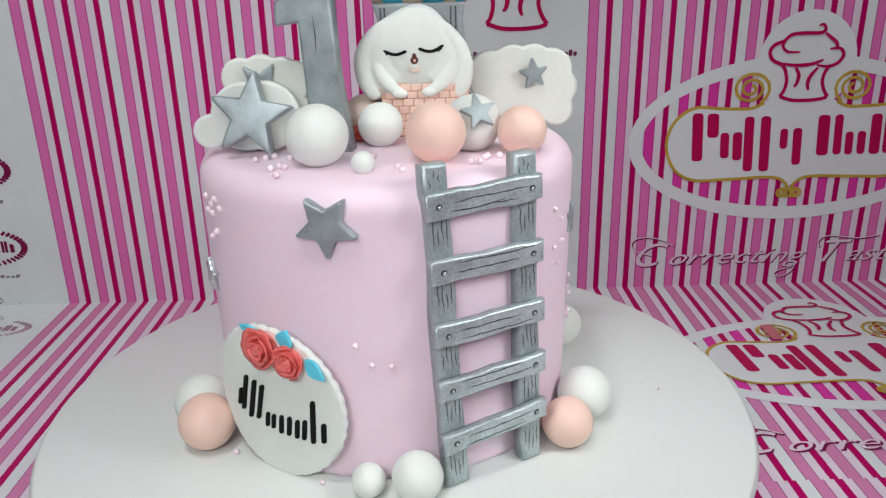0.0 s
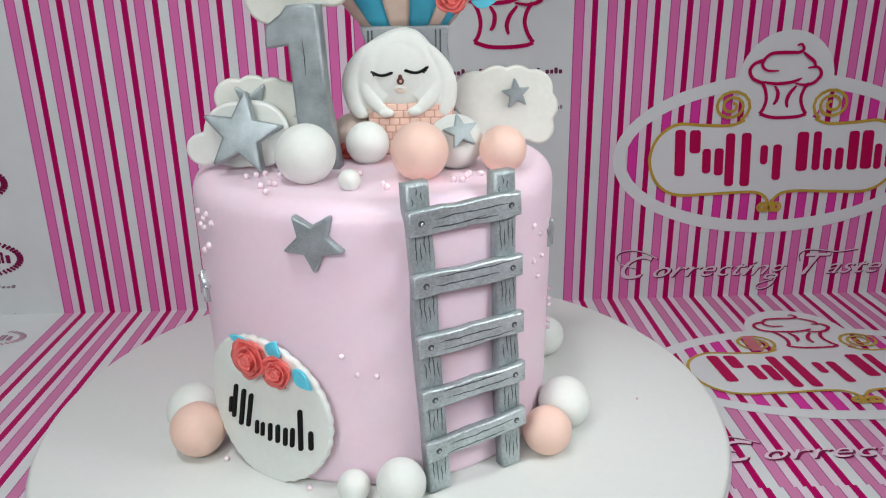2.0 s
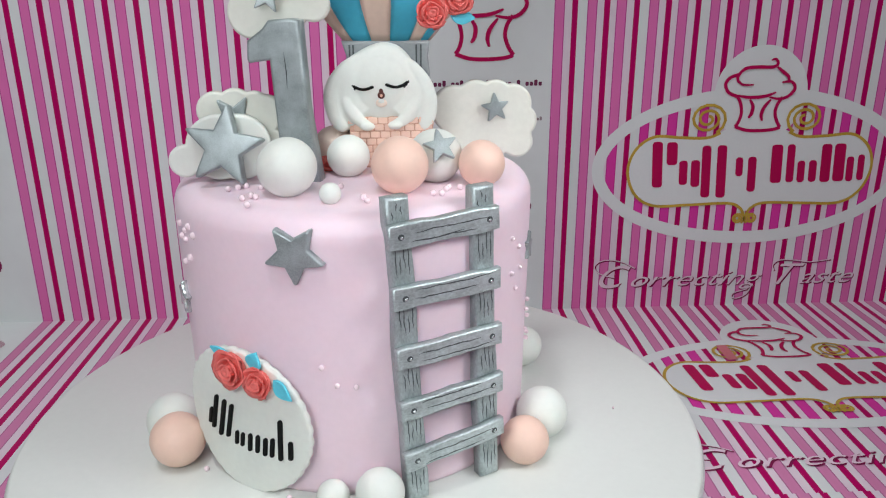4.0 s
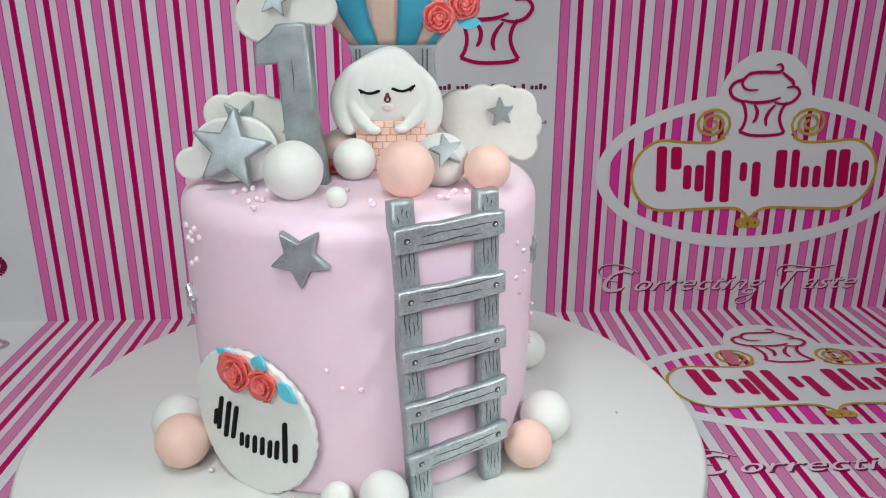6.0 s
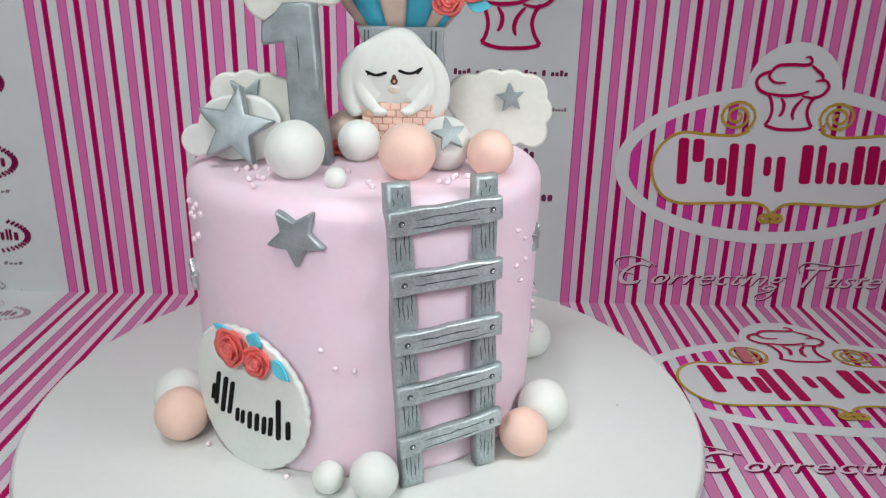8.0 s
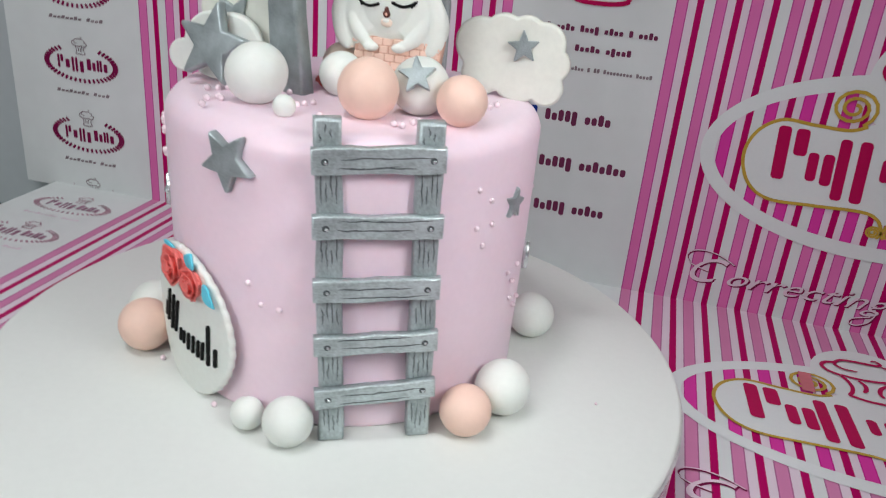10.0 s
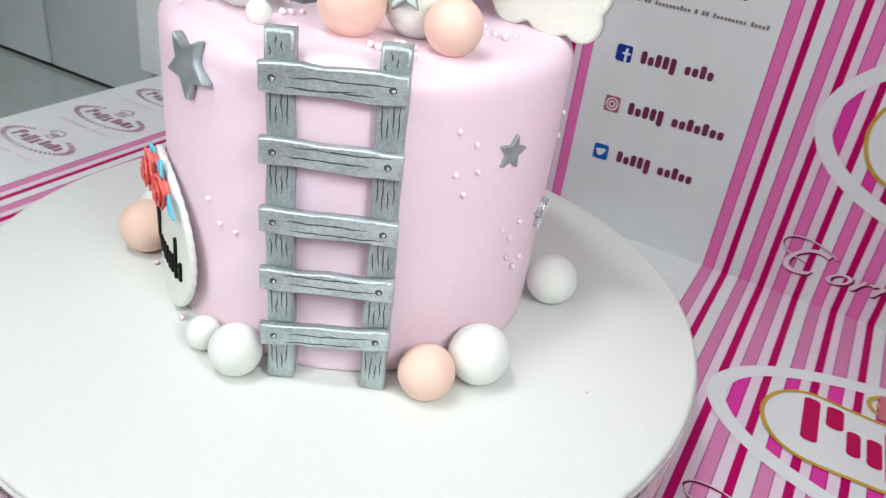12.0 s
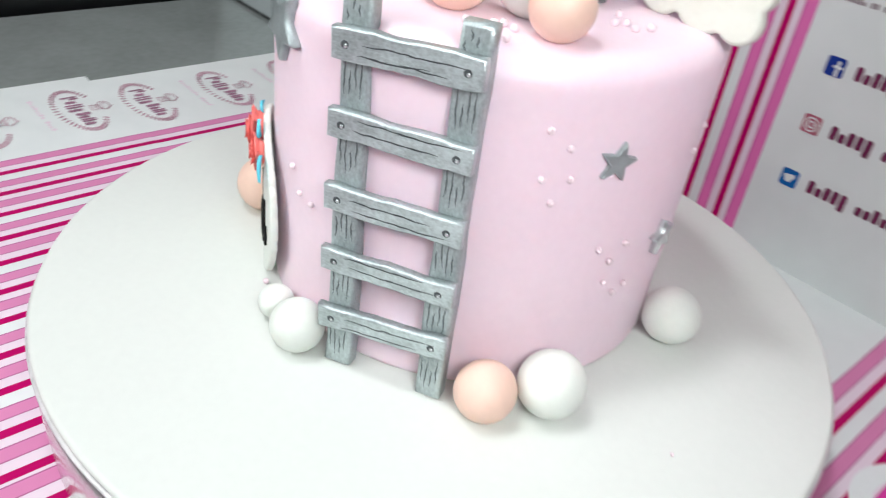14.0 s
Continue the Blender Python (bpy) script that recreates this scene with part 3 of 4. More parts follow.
# ---- the cake ----
ZT = 0.2015
cake = thing("cake", "round cake covered in smooth pale pink fondant", "cake", pose(0, 0, 0))
prof = [(0, ZB), (0.0955, ZB), (0.0972, ZB + 0.002)]
for k in range(13):
    prof.append((0.0972 + 0.0016 * k / 12, ZB + 0.004 + (ZT - 0.014 - ZB - 0.004) * k / 12))
for k in range(1, 9):
    a = radians(90 * k / 8)
    prof.append((0.0988 - 0.012 + 0.012 * math.cos(a), ZT - 0.012 + 0.012 * math.sin(a)))
prof += [(0.07, ZT + 0.0006), (0.03, ZT + 0.0008), (0, ZT + 0.0008)]
body = lathe(prof, 128)
for v in body.verts:
    r = math.hypot(v.co.x, v.co.y)
    if r > 0.02:
        k = 1 + 0.004 * noise.noise(v.co * 18) + 0.002 * noise.noise(v.co * 55)
        v.co.x, v.co.y = v.co.x * k, v.co.y * k
part("fondant", body, PINK, cake)


def around(angle, z, out=0.0, r=0.0985):
    """A pose on the cake's side: -y looks outward, z is up."""
    a = radians(angle)
    return Matrix.Translation(((r + out) * math.cos(a), (r + out) * math.sin(a), z)) @ pose(0, 0, 0, 0, 0, angle + 90)


# ---- fondant balls ----
def fondant_ball(x, y, z0, r, mat, label, group, sink=0.0005):
    bm = ball(r, u=36, v=24)
    for v in bm.verts:
        v.co *= 1 + 0.032 * noise.noise(v.co * 55 + Vector((x, y, z0)) * 90)
    ob = part("fondant_ball", bm, mat, m=pose(x, y, z0 + r - sink))
    return tagged(ob, label, "fondant ball", group)


TOP, FOOT = "fondant balls on the cake top", "fondant balls round the cake foot"
for x, y, r, mat in ((-0.0295, -0.0573, 0.0146, WHITE), (-0.0022, -0.0194, 0.0114, WHITE), (-0.0077, -0.0729, 0.0053, WHITE), (0.0254, -0.0545, 0.0143, PEACH), (0.0440, -0.0335, 0.0140, WHITE), (-0.0120, 0.0080, 0.0115, CREAM), (0.0672, -0.0432, 0.0119, PEACH)):
    size = "large" if r > 0.0125 else "small" if r < 0.008 else "medium"
    fondant_ball(x, y, ZT, r, mat, f"{size} {'white' if mat is WHITE else 'pale cream' if mat is CREAM else 'peach'} fondant ball resting on the pink cake top", TOP)
for x, y, r, mat in ((-0.1053, -0.0411, 0.0149, WHITE), (-0.0975, -0.0620, 0.0148, PEACH), (-0.0108, -0.1068, 0.0082, WHITE), (0.0127, -0.1106, 0.0122, WHITE), (0.0897, -0.0703, 0.0132, PEACH), (0.1034, -0.0452, 0.0147, WHITE), (0.1040, 0.0415, 0.0140, WHITE)):
    size = "small" if r < 0.009 else "large"
    fondant_ball(x, y, ZB, r, mat, f"{size} {'white' if mat is WHITE else 'peach'} fondant ball at the cake foot", FOOT)


# ---- silver stars ----
def silver_star(m, r, thick, label, turn=90, inner=0.46, mat=SILVER):
    return tagged(part("silver_star", star_slab(r, thick, inner, turn), mat, m=m), label, "fondant star")


silver_star(around(-103.4, 0.1846, -0.0012), 0.0148, 0.0048, "silver fondant star stuck on the cake side", turn=-89, inner=0.51)
silver_star(around(-16.4, 0.1626, -0.0008), 0.0084, 0.0028, "small silver fondant star on the cake side", turn=80)
silver_star(around(9.5, 0.1178, -0.0008), 0.0086, 0.0036, "small shiny silver fondant star on the cake side", turn=100, mat=BRIGHT)
silver_star(around(-155.0, 0.1430, -0.0008), 0.0092, 0.0036, "small shiny silver fondant star on the cake side", turn=85, mat=BRIGHT)
silver_star(pose(-0.0628, -0.0365, 0.2218, -12, 0, -8), 0.0212, 0.0055, "large silver fondant star propped on the cake top", turn=83, inner=0.46)
silver_star(pose(-0.0600, -0.0215, 0.2340, 0, 0, 0), 0.0125, 0.0030, "small silver fondant star behind the large one", turn=58)
silver_star(pose(0.0458, -0.0458, 0.2222, -28, 0, 12), 0.0092, 0.0026, "small silver fondant star on a white ball", turn=98)
silver_star(pose(0.0815, 0.0262, 0.2300, -3, 0, 14), 0.0088, 0.0026, "small silver fondant star on a white cloud", turn=96)
silver_star(pose(-0.0380, -0.0262, 0.2950, -2, 0, 0), 0.0090, 0.0026, "small silver fondant star on the upper cloud", turn=80)


# ---- ladder ----
ladder = thing("ladder", "silver fondant ladder with wood grain leaning on the cake", "ladder", pose(0.0486, -0.0958, 0, 0, 0, 26.5))
LADDER = pose(0.0486, -0.0958, 0, 0, 0, 26.5)


def plank(length, high, deep, seed, upright=False):
    """A rough-hewn plank with wavy edges; its knife grooves are laid on as dark strips."""
    rnd = random.Random(seed)
    n = 14
    top, low = [], []
    for k in range(n + 1):
        s = -length / 2 + length * k / n
        top.append((s, high / 2 + 0.00035 * math.sin(k * 0.9 + seed) + rnd.uniform(-0.00025, 0.00025)))
        low.append((s, -high / 2 + 0.0003 * math.sin(k * 0.7 + 2 * seed) + rnd.uniform(-0.00025, 0.00025)))
    bm = slab(low + top[::-1], deep, deep * 0.22, 2)
    return moved(bm, pose(0, 0, 0, 0, -90, 0)) if upright else bm


# a flat dark strip: the carved line's shade is colour, nothing is cut
def painted_groove(length, seed, upright=False):
    rnd = random.Random(seed)
    n = 8
    bm = bmesh.new()
    a, b = [], []
    off = rnd.uniform(-0.0003, 0.0003)
    tilt = rnd.uniform(-0.045, 0.045)
    for k in range(n + 1):
        s = -length / 2 + length * k / n
        mid = off * math.sin(k * 0.8 + seed) + 0.00012 * math.sin(k * 1.7 + seed) + tilt * s
        w = 0.00030 * math.sin(math.pi * (0.06 + 0.88 * k / n))
        a.append(bm.verts.new((s, 0, mid + w)))
        b.append(bm.verts.new((s, 0, mid - w)))
    for k in range(n):
        bm.faces.new((b[k], b[k + 1], a[k + 1], a[k]))
    return moved(bm, pose(0, 0, 0, 0, -90, 0)) if upright else bm


def leaning(z, side, deep):
    """Where a rail's middle line runs at a height: along the cake and away from it."""
    f = (z - 0.079) / 0.115
    x, y = ((0.0313 - 0.0056 * f, -0.1068 + 0.0036 * f), (0.0712 - 0.0038 * f, -0.0868 + 0.0024 * f))[side > 0]
    return LADDER.inverted() @ Vector((x, y, z)) + Vector((0.0016 if side < 0 else -0.0006, deep, 0))


for side in (-1, 1):
    a, b = leaning(ZB + 0.0003, side, 0.0), leaning(0.2105, side, 0.0)
    mid = (a + b) / 2
    d = b - a
    rail = part("rail", plank(d.length, 0.0116, 0.0072, 3 + side, True), WOODV, ladder, m=pose(mid.x, mid.y + 0.0042 + 0.0072, mid.z, -math.degrees(math.atan2(d.y, d.z)), math.degrees(math.atan2(d.x, d.z)), 0))
    for k in range(6):
        zc = (0.2045, 0.181, 0.151, 0.122, 0.0945, 0.0655)[k] - mid.z
        for j in range(4 if k else 3):
            part("painted_groove", painted_groove((0.009 if k else 0.004) + 0.003 * ((2 * k + j) % 3) * (k > 0), 7 * k + j + side, True), GROOVE_SHADE_CORD, rail, m=pose(-0.0034 + 0.0022 * j, -0.00726, zc + 0.0020 * ((j * 2 + k) % 3 - 1)))
for k, (zl, zr) in enumerate(((0.1937, 0.1956), (0.1644, 0.1650), (0.1343, 0.1356), (0.1070, 0.1085), (0.0795, 0.0827))):
    p = leaning(zl, -1, 0.0) - Vector((0.0016, 0, 0))
    q = leaning(zr, 1, 0.0) + Vector((0.0006, 0, 0))
    mid, d = (p + q) / 2, q - p
    rung = part("rung", plank(0.0572, (0.0118, 0.0110, 0.0110, 0.0100, 0.0100)[k], 0.0040, 11 + k), WOOD, ladder, m=pose(mid.x, mid.y + 0.0040, mid.z, 0, -math.degrees(math.atan2(d.z, d.x)), math.degrees(math.atan2(d.y, d.x))))
    for j in range(6):
        part("painted_groove", painted_groove(0.012 + 0.006 * (j % 3), 31 * k + j), GROOVE_SHADE_CORD, rung, m=pose(-0.012 + 0.0048 * j, -0.00406, -0.0030 + 0.0021 * ((j * 2 + k) % 4)))
    # a flat dark disc paints the hole's shade, a polished ball its glint
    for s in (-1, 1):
        part("peg_hole_shade", moved(flat(ellipse(0, 0, 0.0016, 0.0015, 18), 0), pose(0, 0, 0, 90)), GROOVE_SHADE_CORD, rung, "flat dark disc painted as the shade of a round peg hole", m=pose(s * d.length / 2, -0.00408, 0))
        part("peg", ball(0.00085, sy=0.45, u=14, v=9), BRIGHT, rung, "small silver peg, polished to carry the glint in its hole", m=pose(s * d.length / 2 + 0.0003, -0.0041, -0.0004))


# ---- pearls ----
def pearl(m, r, group):
    return tagged(part("sugar_pearl", ball(r, u=14, v=10), PEARL, m=m), "tiny glossy pale pink sugar pearl", "sugar pearl", group)


SIDE = "sugar pearls on the cake side"
for a, z, r in ((-98.0, 0.1272, 0.0014), (-93.9, 0.1177, 0.0013), (-88.6, 0.1168, 0.0014), (-33.6, 0.1757, 0.0014), (-28.5, 0.1690, 0.0014), (-33.4, 0.1563, 0.0014), (-27.0, 0.1564, 0.0014), (-30.3, 0.1465, 0.0014),
                (-6.4, 0.1232, 0.0014), (-14.5, 0.1230, 0.0013), (-10.3, 0.1160, 0.0014), (-2.4, 0.1008, 0.0014), (-10.3, 0.1053, 0.0013), (-5.8, 0.0978, 0.0014), (17.3, 0.1657, 0.0014), (15.1, 0.1552, 0.0014),
                (-151.6, 0.1854, 0.0017), (-143.8, 0.1868, 0.0018), (-147.1, 0.1835, 0.0015), (-150.3, 0.1791, 0.0017), (-141.0, 0.1832, 0.0018), (-146.9, 0.1788, 0.0016), (-144.8, 0.1700, 0.0019), (-149.8, 0.1655, 0.0016)):
    pearl(around(a, z, 0.0005), r, SIDE)
for x, y in ((-0.0563, -0.0465), (-0.0527, -0.0436), (-0.0445, -0.0478), (-0.0444, -0.0645), (-0.0470, -0.0622), (-0.0459, -0.0786), (-0.0704, -0.0149), (-0.0749, -0.0167), (-0.0607, -0.0493), (-0.0506, -0.0668),
             (-0.0096, -0.0556), (-0.0071, -0.0524), (-0.0047, -0.0480), (-0.0231, -0.0355), (0.0078, -0.0690), (0.0098, -0.0750), (0.0415, -0.0632), (0.0457, -0.0640), (0.0483, -0.0560), (0.0498, -0.0525), (0.0555, -0.0528),
             (0.0623, -0.0637), (0.0650, -0.0077), (0.0672, -0.0034), (0.0730, -0.0052), (0.0752, 0.0021), (0.0582, 0.0036)):
    pearl(pose(x, y, ZT + 0.0018), 0.0016, "sugar pearls on the cake top")
for x, y, r in ((-0.0815, -0.071, 0.0015), (-0.034, -0.0985, 0.0015), (0.152, -0.021, 0.0008)):
    pearl(pose(x, y, ZB + r * 0.9), r, "sugar pearls on the cake board")


# ---- roses and leaves ----
def petal_mesh(r, curl, seed):
    rnd = random.Random(seed)
    bm = bmesh.new()
    rows, cols = 6, 8
    grid = []
    for i in range(rows):
        row = []
        v = i / (rows - 1)
        for j in range(cols):
            a = (j / (cols - 1) - 0.5) * 2.1
            rad = r * (0.55 + 0.45 * v) * (1 + 0.10 * v * math.sin(3 * a + seed))
            z = -r * 0.55 * (1 - v) + r * 0.12 * v
            rad += curl * r * max(0, v - 0.6) * 1.2
            row.append((rad * math.sin(a), -rad * math.cos(a), z + rnd.uniform(-0.02, 0.02) * r - 0.25 * r * v * abs(a) ** 2 * 0.3))
        grid.append(row)
    outer = [[bm.verts.new(p) for p in row] for row in grid]
    inner = [[bm.verts.new((p[0] * 0.88, p[1] * 0.88, p[2] - 0.02 * r)) for p in row] for row in grid]
    for i in range(rows - 1):
        for j in range(cols - 1):
            bm.faces.new((outer[i][j], outer[i][j + 1], outer[i + 1][j + 1], outer[i + 1][j]))
            bm.faces.new((inner[i][j], inner[i + 1][j], inner[i + 1][j + 1], inner[i][j + 1]))
    rim = [outer[0][j] for j in range(cols)] + [outer[i][-1] for i in range(1, rows)] + [outer[-1][j] for j in range(cols - 2, -1, -1)] + [outer[i][0] for i in range(rows - 2, 0, -1)]
    rim2 = [inner[0][j] for j in range(cols)] + [inner[i][-1] for i in range(1, rows)] + [inner[-1][j] for j in range(cols - 2, -1, -1)] + [inner[i][0] for i in range(rows - 2, 0, -1)]
    for k in range(len(rim)):
        j = (k + 1) % len(rim)
        bm.faces.new((rim[j], rim[k], rim2[k], rim2[j]))
    bmesh.ops.recalc_face_normals(bm, faces=bm.faces)
    return bm


def rose(m, r, seed, label):
    """A moulded rose whose open face looks along local z."""
    ob = thing("fondant_rose", label, "fondant rose", m)
    part("heart", lathe([(0, -0.4 * r), (0.30 * r, -0.35 * r), (0.32 * r, 0.0), (0.22 * r, 0.28 * r), (0.10 * r, 0.20 * r), (0, 0.12 * r)], 20), CORAL, ob)
    k = 0
    for ring_r, count, curl, lift in ((0.42, 3, 0.1, 0.24), (0.68, 4, 0.14, 0.10), (0.97, 6, 0.16, -0.10)):
        for j in range(count):
            a = 360 * j / count + 37 * seed + 25 * k
            part("petal", petal_mesh(ring_r * r, curl, seed + k), CORAL, ob, m=Matrix.Translation((0, 0, lift * r)) @ pose(0, 0, 0, 0, 0, a))
            k += 1
    part("calyx", lathe([(0, -0.75 * r), (0.5 * r, -0.7 * r), (0.85 * r, -0.35 * r), (0.55 * r, -0.2 * r), (0, -0.2 * r)], 20), CORAL, ob)
    return ob


def leaf(m, length, wide, label):
    pts = []
    for k in range(13):
        s = k / 12
        pts.append((length * s, wide * math.sin(math.pi * s ** 0.8) * 0.5))
    for k in range(11, 0, -1):
        s = k / 12
        pts.append((length * s, -wide * math.sin(math.pi * s ** 0.8) * 0.5))
    bm = slab(pts, 0.0012, 0.0004, 2)
    for v in bm.verts:
        v.co.y -= 0.0010 * math.sin(math.pi * v.co.x / length) - 12 * v.co.z ** 2
    return tagged(part("fondant_leaf", bm, CYAN, m=m), label, "fondant leaf")


# ---- the name plaque: a scalloped white disc on the cake side ----
PA, PZ, PR = -123.4, 0.0920, 0.0382
plaque = thing("name_plaque", "round white scalloped fondant plaque with black icing bars", "plaque", around(PA, PZ, 0.0, 0.1000))


def wrap(v, bend=0.16):
    """Let a flat plate follow the cake part of the way."""
    a = v.x / bend
    r = bend - v.y
    return Vector((r * math.sin(a), bend - r * math.cos(a), v.z))


def plate(outline, thick, bevel, y0, cuts=0):
    bm = slab(outline, thick, bevel, 2)
    if cuts:
        for k in range(-cuts, cuts + 1):
            bmesh.ops.bisect_plane(bm, geom=list(bm.verts) + list(bm.edges) + list(bm.faces), plane_co=(k * PR * 1.1 / cuts, 0, 0), plane_no=(1, 0, 0))
    for v in bm.verts:
        v.co.y += y0
        v.co = wrap(v.co)
    return bm


scallop = []
for k in range(240):
    a = 2 * math.pi * k / 240
    r = PR * (1.035 + 0.022 * abs(math.sin(a * 18)))
    scallop.append((r * math.cos(a), r * math.sin(a)))
part("disc", plate(scallop, 0.0032, 0.0012, 0.0, 8), WHITE, plaque)
for u0, u1, v0, v1, ln in ((-0.0238, -0.0214, -0.0085, 0.0015, 0.25), (-0.0200, -0.0174, -0.0105, 0.0105, 0.25), (-0.0146, -0.0118, -0.0130, 0.0095, 0.25), (-0.0092, -0.0066, -0.0120, 0.0085, 0.25), (-0.0050, -0.0028, -0.0142, -0.0060, 0.15), (-0.0012, 0.0010, -0.0142, -0.0060, 0.15),
                            (0.0036, 0.0060, -0.0155, -0.0050, 0.12), (0.0084, 0.0108, -0.0152, -0.0045, 0.12), (0.0130, 0.0154, -0.0155, -0.0050, 0.12), (0.0172, 0.0196, -0.0152, -0.0040, 0.12), (0.0222, 0.0248, -0.0158, 0.0075, 0.06), (0.0276, 0.0302, -0.0142, -0.0035, 0.06)):
    bm = slab(rounded(u0, u1, v0, v1, 0.0012, ln), 0.0014, 0.0005, 2)
    for v in bm.verts:
        v.co.y -= 0.0030
        v.co = wrap(v.co)
    part("icing_bar", bm, BLACK, plaque, "black icing bar")
P0 = around(PA, PZ, 0.0, 0.1000)
FACE = pose(0, 0, 0, 90, 0, 0)  # local z of a rose to the plate's outer side


def on_plaque(u, v, out):
    p = wrap(Vector((u, -out, v)))
    return P0 @ Matrix.Translation(p) @ pose(0, 0, 0, 0, 0, math.degrees(u / 0.16)) @ FACE


rose(on_plaque(0.0000, 0.0312, 0.0085), 0.0100, 1, "coral red fondant rose on the white plaque")
rose(on_plaque(0.0153, 0.0274, 0.0075), 0.0080, 2, "smaller coral red fondant rose on the white plaque")
leaf(P0 @ pose(-0.0040, -0.0034, 0.0375, 0, 186, 0), 0.012, 0.0045, "turquoise fondant leaf beside the plaque roses")
leaf(P0 @ pose(0.0118, -0.0036, 0.0335, 0, -70, 0), 0.0100, 0.0095, "turquoise fondant leaf beside the plaque roses")
leaf(P0 @ pose(0.0240, -0.0026, 0.0300, 0, 38, 0), 0.0135, 0.0085, "turquoise fondant leaf beside the plaque roses")


# ---- number one ----
one = [(-0.0010, 0.2010), (0.0192, 0.2010), (0.0140, 0.2410), (0.0123, 0.2832), (0.0080, 0.2840), (-0.0035, 0.2832), (-0.0070, 0.2790), (-0.0150, 0.2735), (-0.0157, 0.2640), (-0.0145, 0.2625), (-0.0040, 0.2640), (-0.0028, 0.2400)]
bm = slab([(x, z) for x, z in one], 0.0090, 0.0014, 3)
number = thing("number_one", "tall silver fondant figure one standing on the cake", "number topper", pose(-0.0330, -0.0225, 0, 0, 0, -11))
part("figure", bm, SILVER, number)
# dark sliver on the face: the crease's shade put into colour
part("notch_shade", moved(slab([(0.0, 0.0), (0.0004, 0.008), (-0.0006, 0.018), (-0.0002, 0.009)], 0.0004), pose(0.0045, -0.0089, 0.2500)), GROOVE_SHADE_CORD, number)

# ---- clouds ----
def cloud(name_label, circles, thick, m, mat=WHITE):
    return tagged(part("fondant_cloud", slab(lobes(circles), thick, thick * 0.35, 3), mat, m=m), name_label, "fondant cloud")


cloud("white fondant cloud behind the large silver star", [(-0.070, 0.2375, 0.0100), (-0.060, 0.2395, 0.0095), (-0.050, 0.2385, 0.0090), (-0.044, 0.2360, 0.0095), (-0.072, 0.2230, 0.0110), (-0.046, 0.2180, 0.0120), (-0.060, 0.2150, 0.0135), (-0.075, 0.2130, 0.0110)], 0.0045, pose(0, -0.0170, 0), IVORY)
cloud("small oval white fondant cloud puff behind the star", [(-0.068, 0.2200, 0.0170), (-0.058, 0.2200, 0.0172), (-0.086, 0.2130, 0.0085)], 0.0045, pose(0, -0.0260, 0))
cloud("ivory fondant cloud leaning behind the balls", [(0.058, 0.2290, 0.0140), (0.070, 0.2350, 0.0110), (0.082, 0.2350, 0.0110), (0.092, 0.2320, 0.0115), (0.0975, 0.2220, 0.0095), (0.0955, 0.2095, 0.0095), (0.080, 0.2150, 0.0150), (0.060, 0.2130, 0.0115)], 0.0050, pose(0, 0.0310, 0), IVORY)
cloud("white fondant cloud beside the number one top", [(-0.0470, 0.2860, 0.0125), (-0.0360, 0.2960, 0.0130), (-0.0220, 0.2960, 0.0130), (-0.0165, 0.2900, 0.0085), (-0.0300, 0.2880, 0.0110)], 0.0045, pose(0, -0.0165, 0), IVORY)
stick = part("cloud_stick", lathe([(0, 0.200), (0.0012, 0.200), (0.0012, 0.290), (0, 0.290)], 12), WHITE, m=pose(-0.0255, -0.0140, 0))
tagged(stick, "thin white stick holding the upper cloud", "stick")

# ---- hot-air balloon ----
balloon = thing("balloon_topper", "fondant hot-air balloon with peach and turquoise gores", "cake topper", pose(0.0195, 0.0140, 0))
gores = [-90, -50, -20, 4, 30, 49, 68, 90]


heights = [0.2695 + 0.0048 * k for k in range(9)]
profile_r = [0.0240 + 0.0215 * math.sin(math.pi / 2 * min(1.0, k / 8)) for k in range(9)]
for k in range(1, 7):
    a = radians(90 * k / 6)
    heights.append(heights[8] + 0.034 * math.sin(a))
    profile_r.append(0.0455 * math.cos(a) + 0.0004)
for k, (a0, a1) in enumerate(zip(gores, gores[1:])):
    bm = bmesh.new()
    cols = 6
    grid = []
    for z, r in zip(heights, profile_r):
        grid.append([bm.verts.new((r * math.sin(radians(a0 + (a1 - a0) * j / cols)), -0.20 * r * math.cos(radians(a0 + (a1 - a0) * j / cols)) * (1 + 0.05 * math.sin(math.pi * j / cols)), z)) for j in range(cols + 1)])
    for i in range(len(grid) - 1):
        for j in range(cols):
            bm.faces.new((grid[i][j], grid[i][j + 1], grid[i + 1][j + 1], grid[i + 1][j]))
    bmesh.ops.solidify(bm, geom=list(bm.faces), thickness=0.003)
    part("gore", bm, CREAM if k % 2 == 0 else CYAN, balloon, "peach gore" if k % 2 == 0 else "turquoise gore")
part("skirt", slab([(-0.0240, 0.2020), (0.0240, 0.2020), (0.0240, 0.2480), (0.0225, 0.2620), (0.0235, 0.2700), (-0.0250, 0.2700), (-0.0225, 0.2620), (-0.0235, 0.2480)], 0.0060, 0.0015, 2), GREY, balloon, "grey fondant skirt")
for x in (-0.0205, -0.0185, 0.0160, 0.0185):
    part("cord", box(x - 0.0004, x + 0.0004, -0.0066, -0.0058, 0.2450, 0.2680), GROOVE_SHADE_CORD, balloon, "dark cord line")
basket = thing("basket", "peach fondant basket marked with small bricks", "basket", pose(0.0200, 0.0040, 0))
part("body", slab([(-0.0190, 0.2018), (0.0210, 0.2018), (0.0250, 0.2310), (-0.0230, 0.2310)], 0.0080, 0.0012, 2), TERRA, basket, "darker peach body between the bricks")
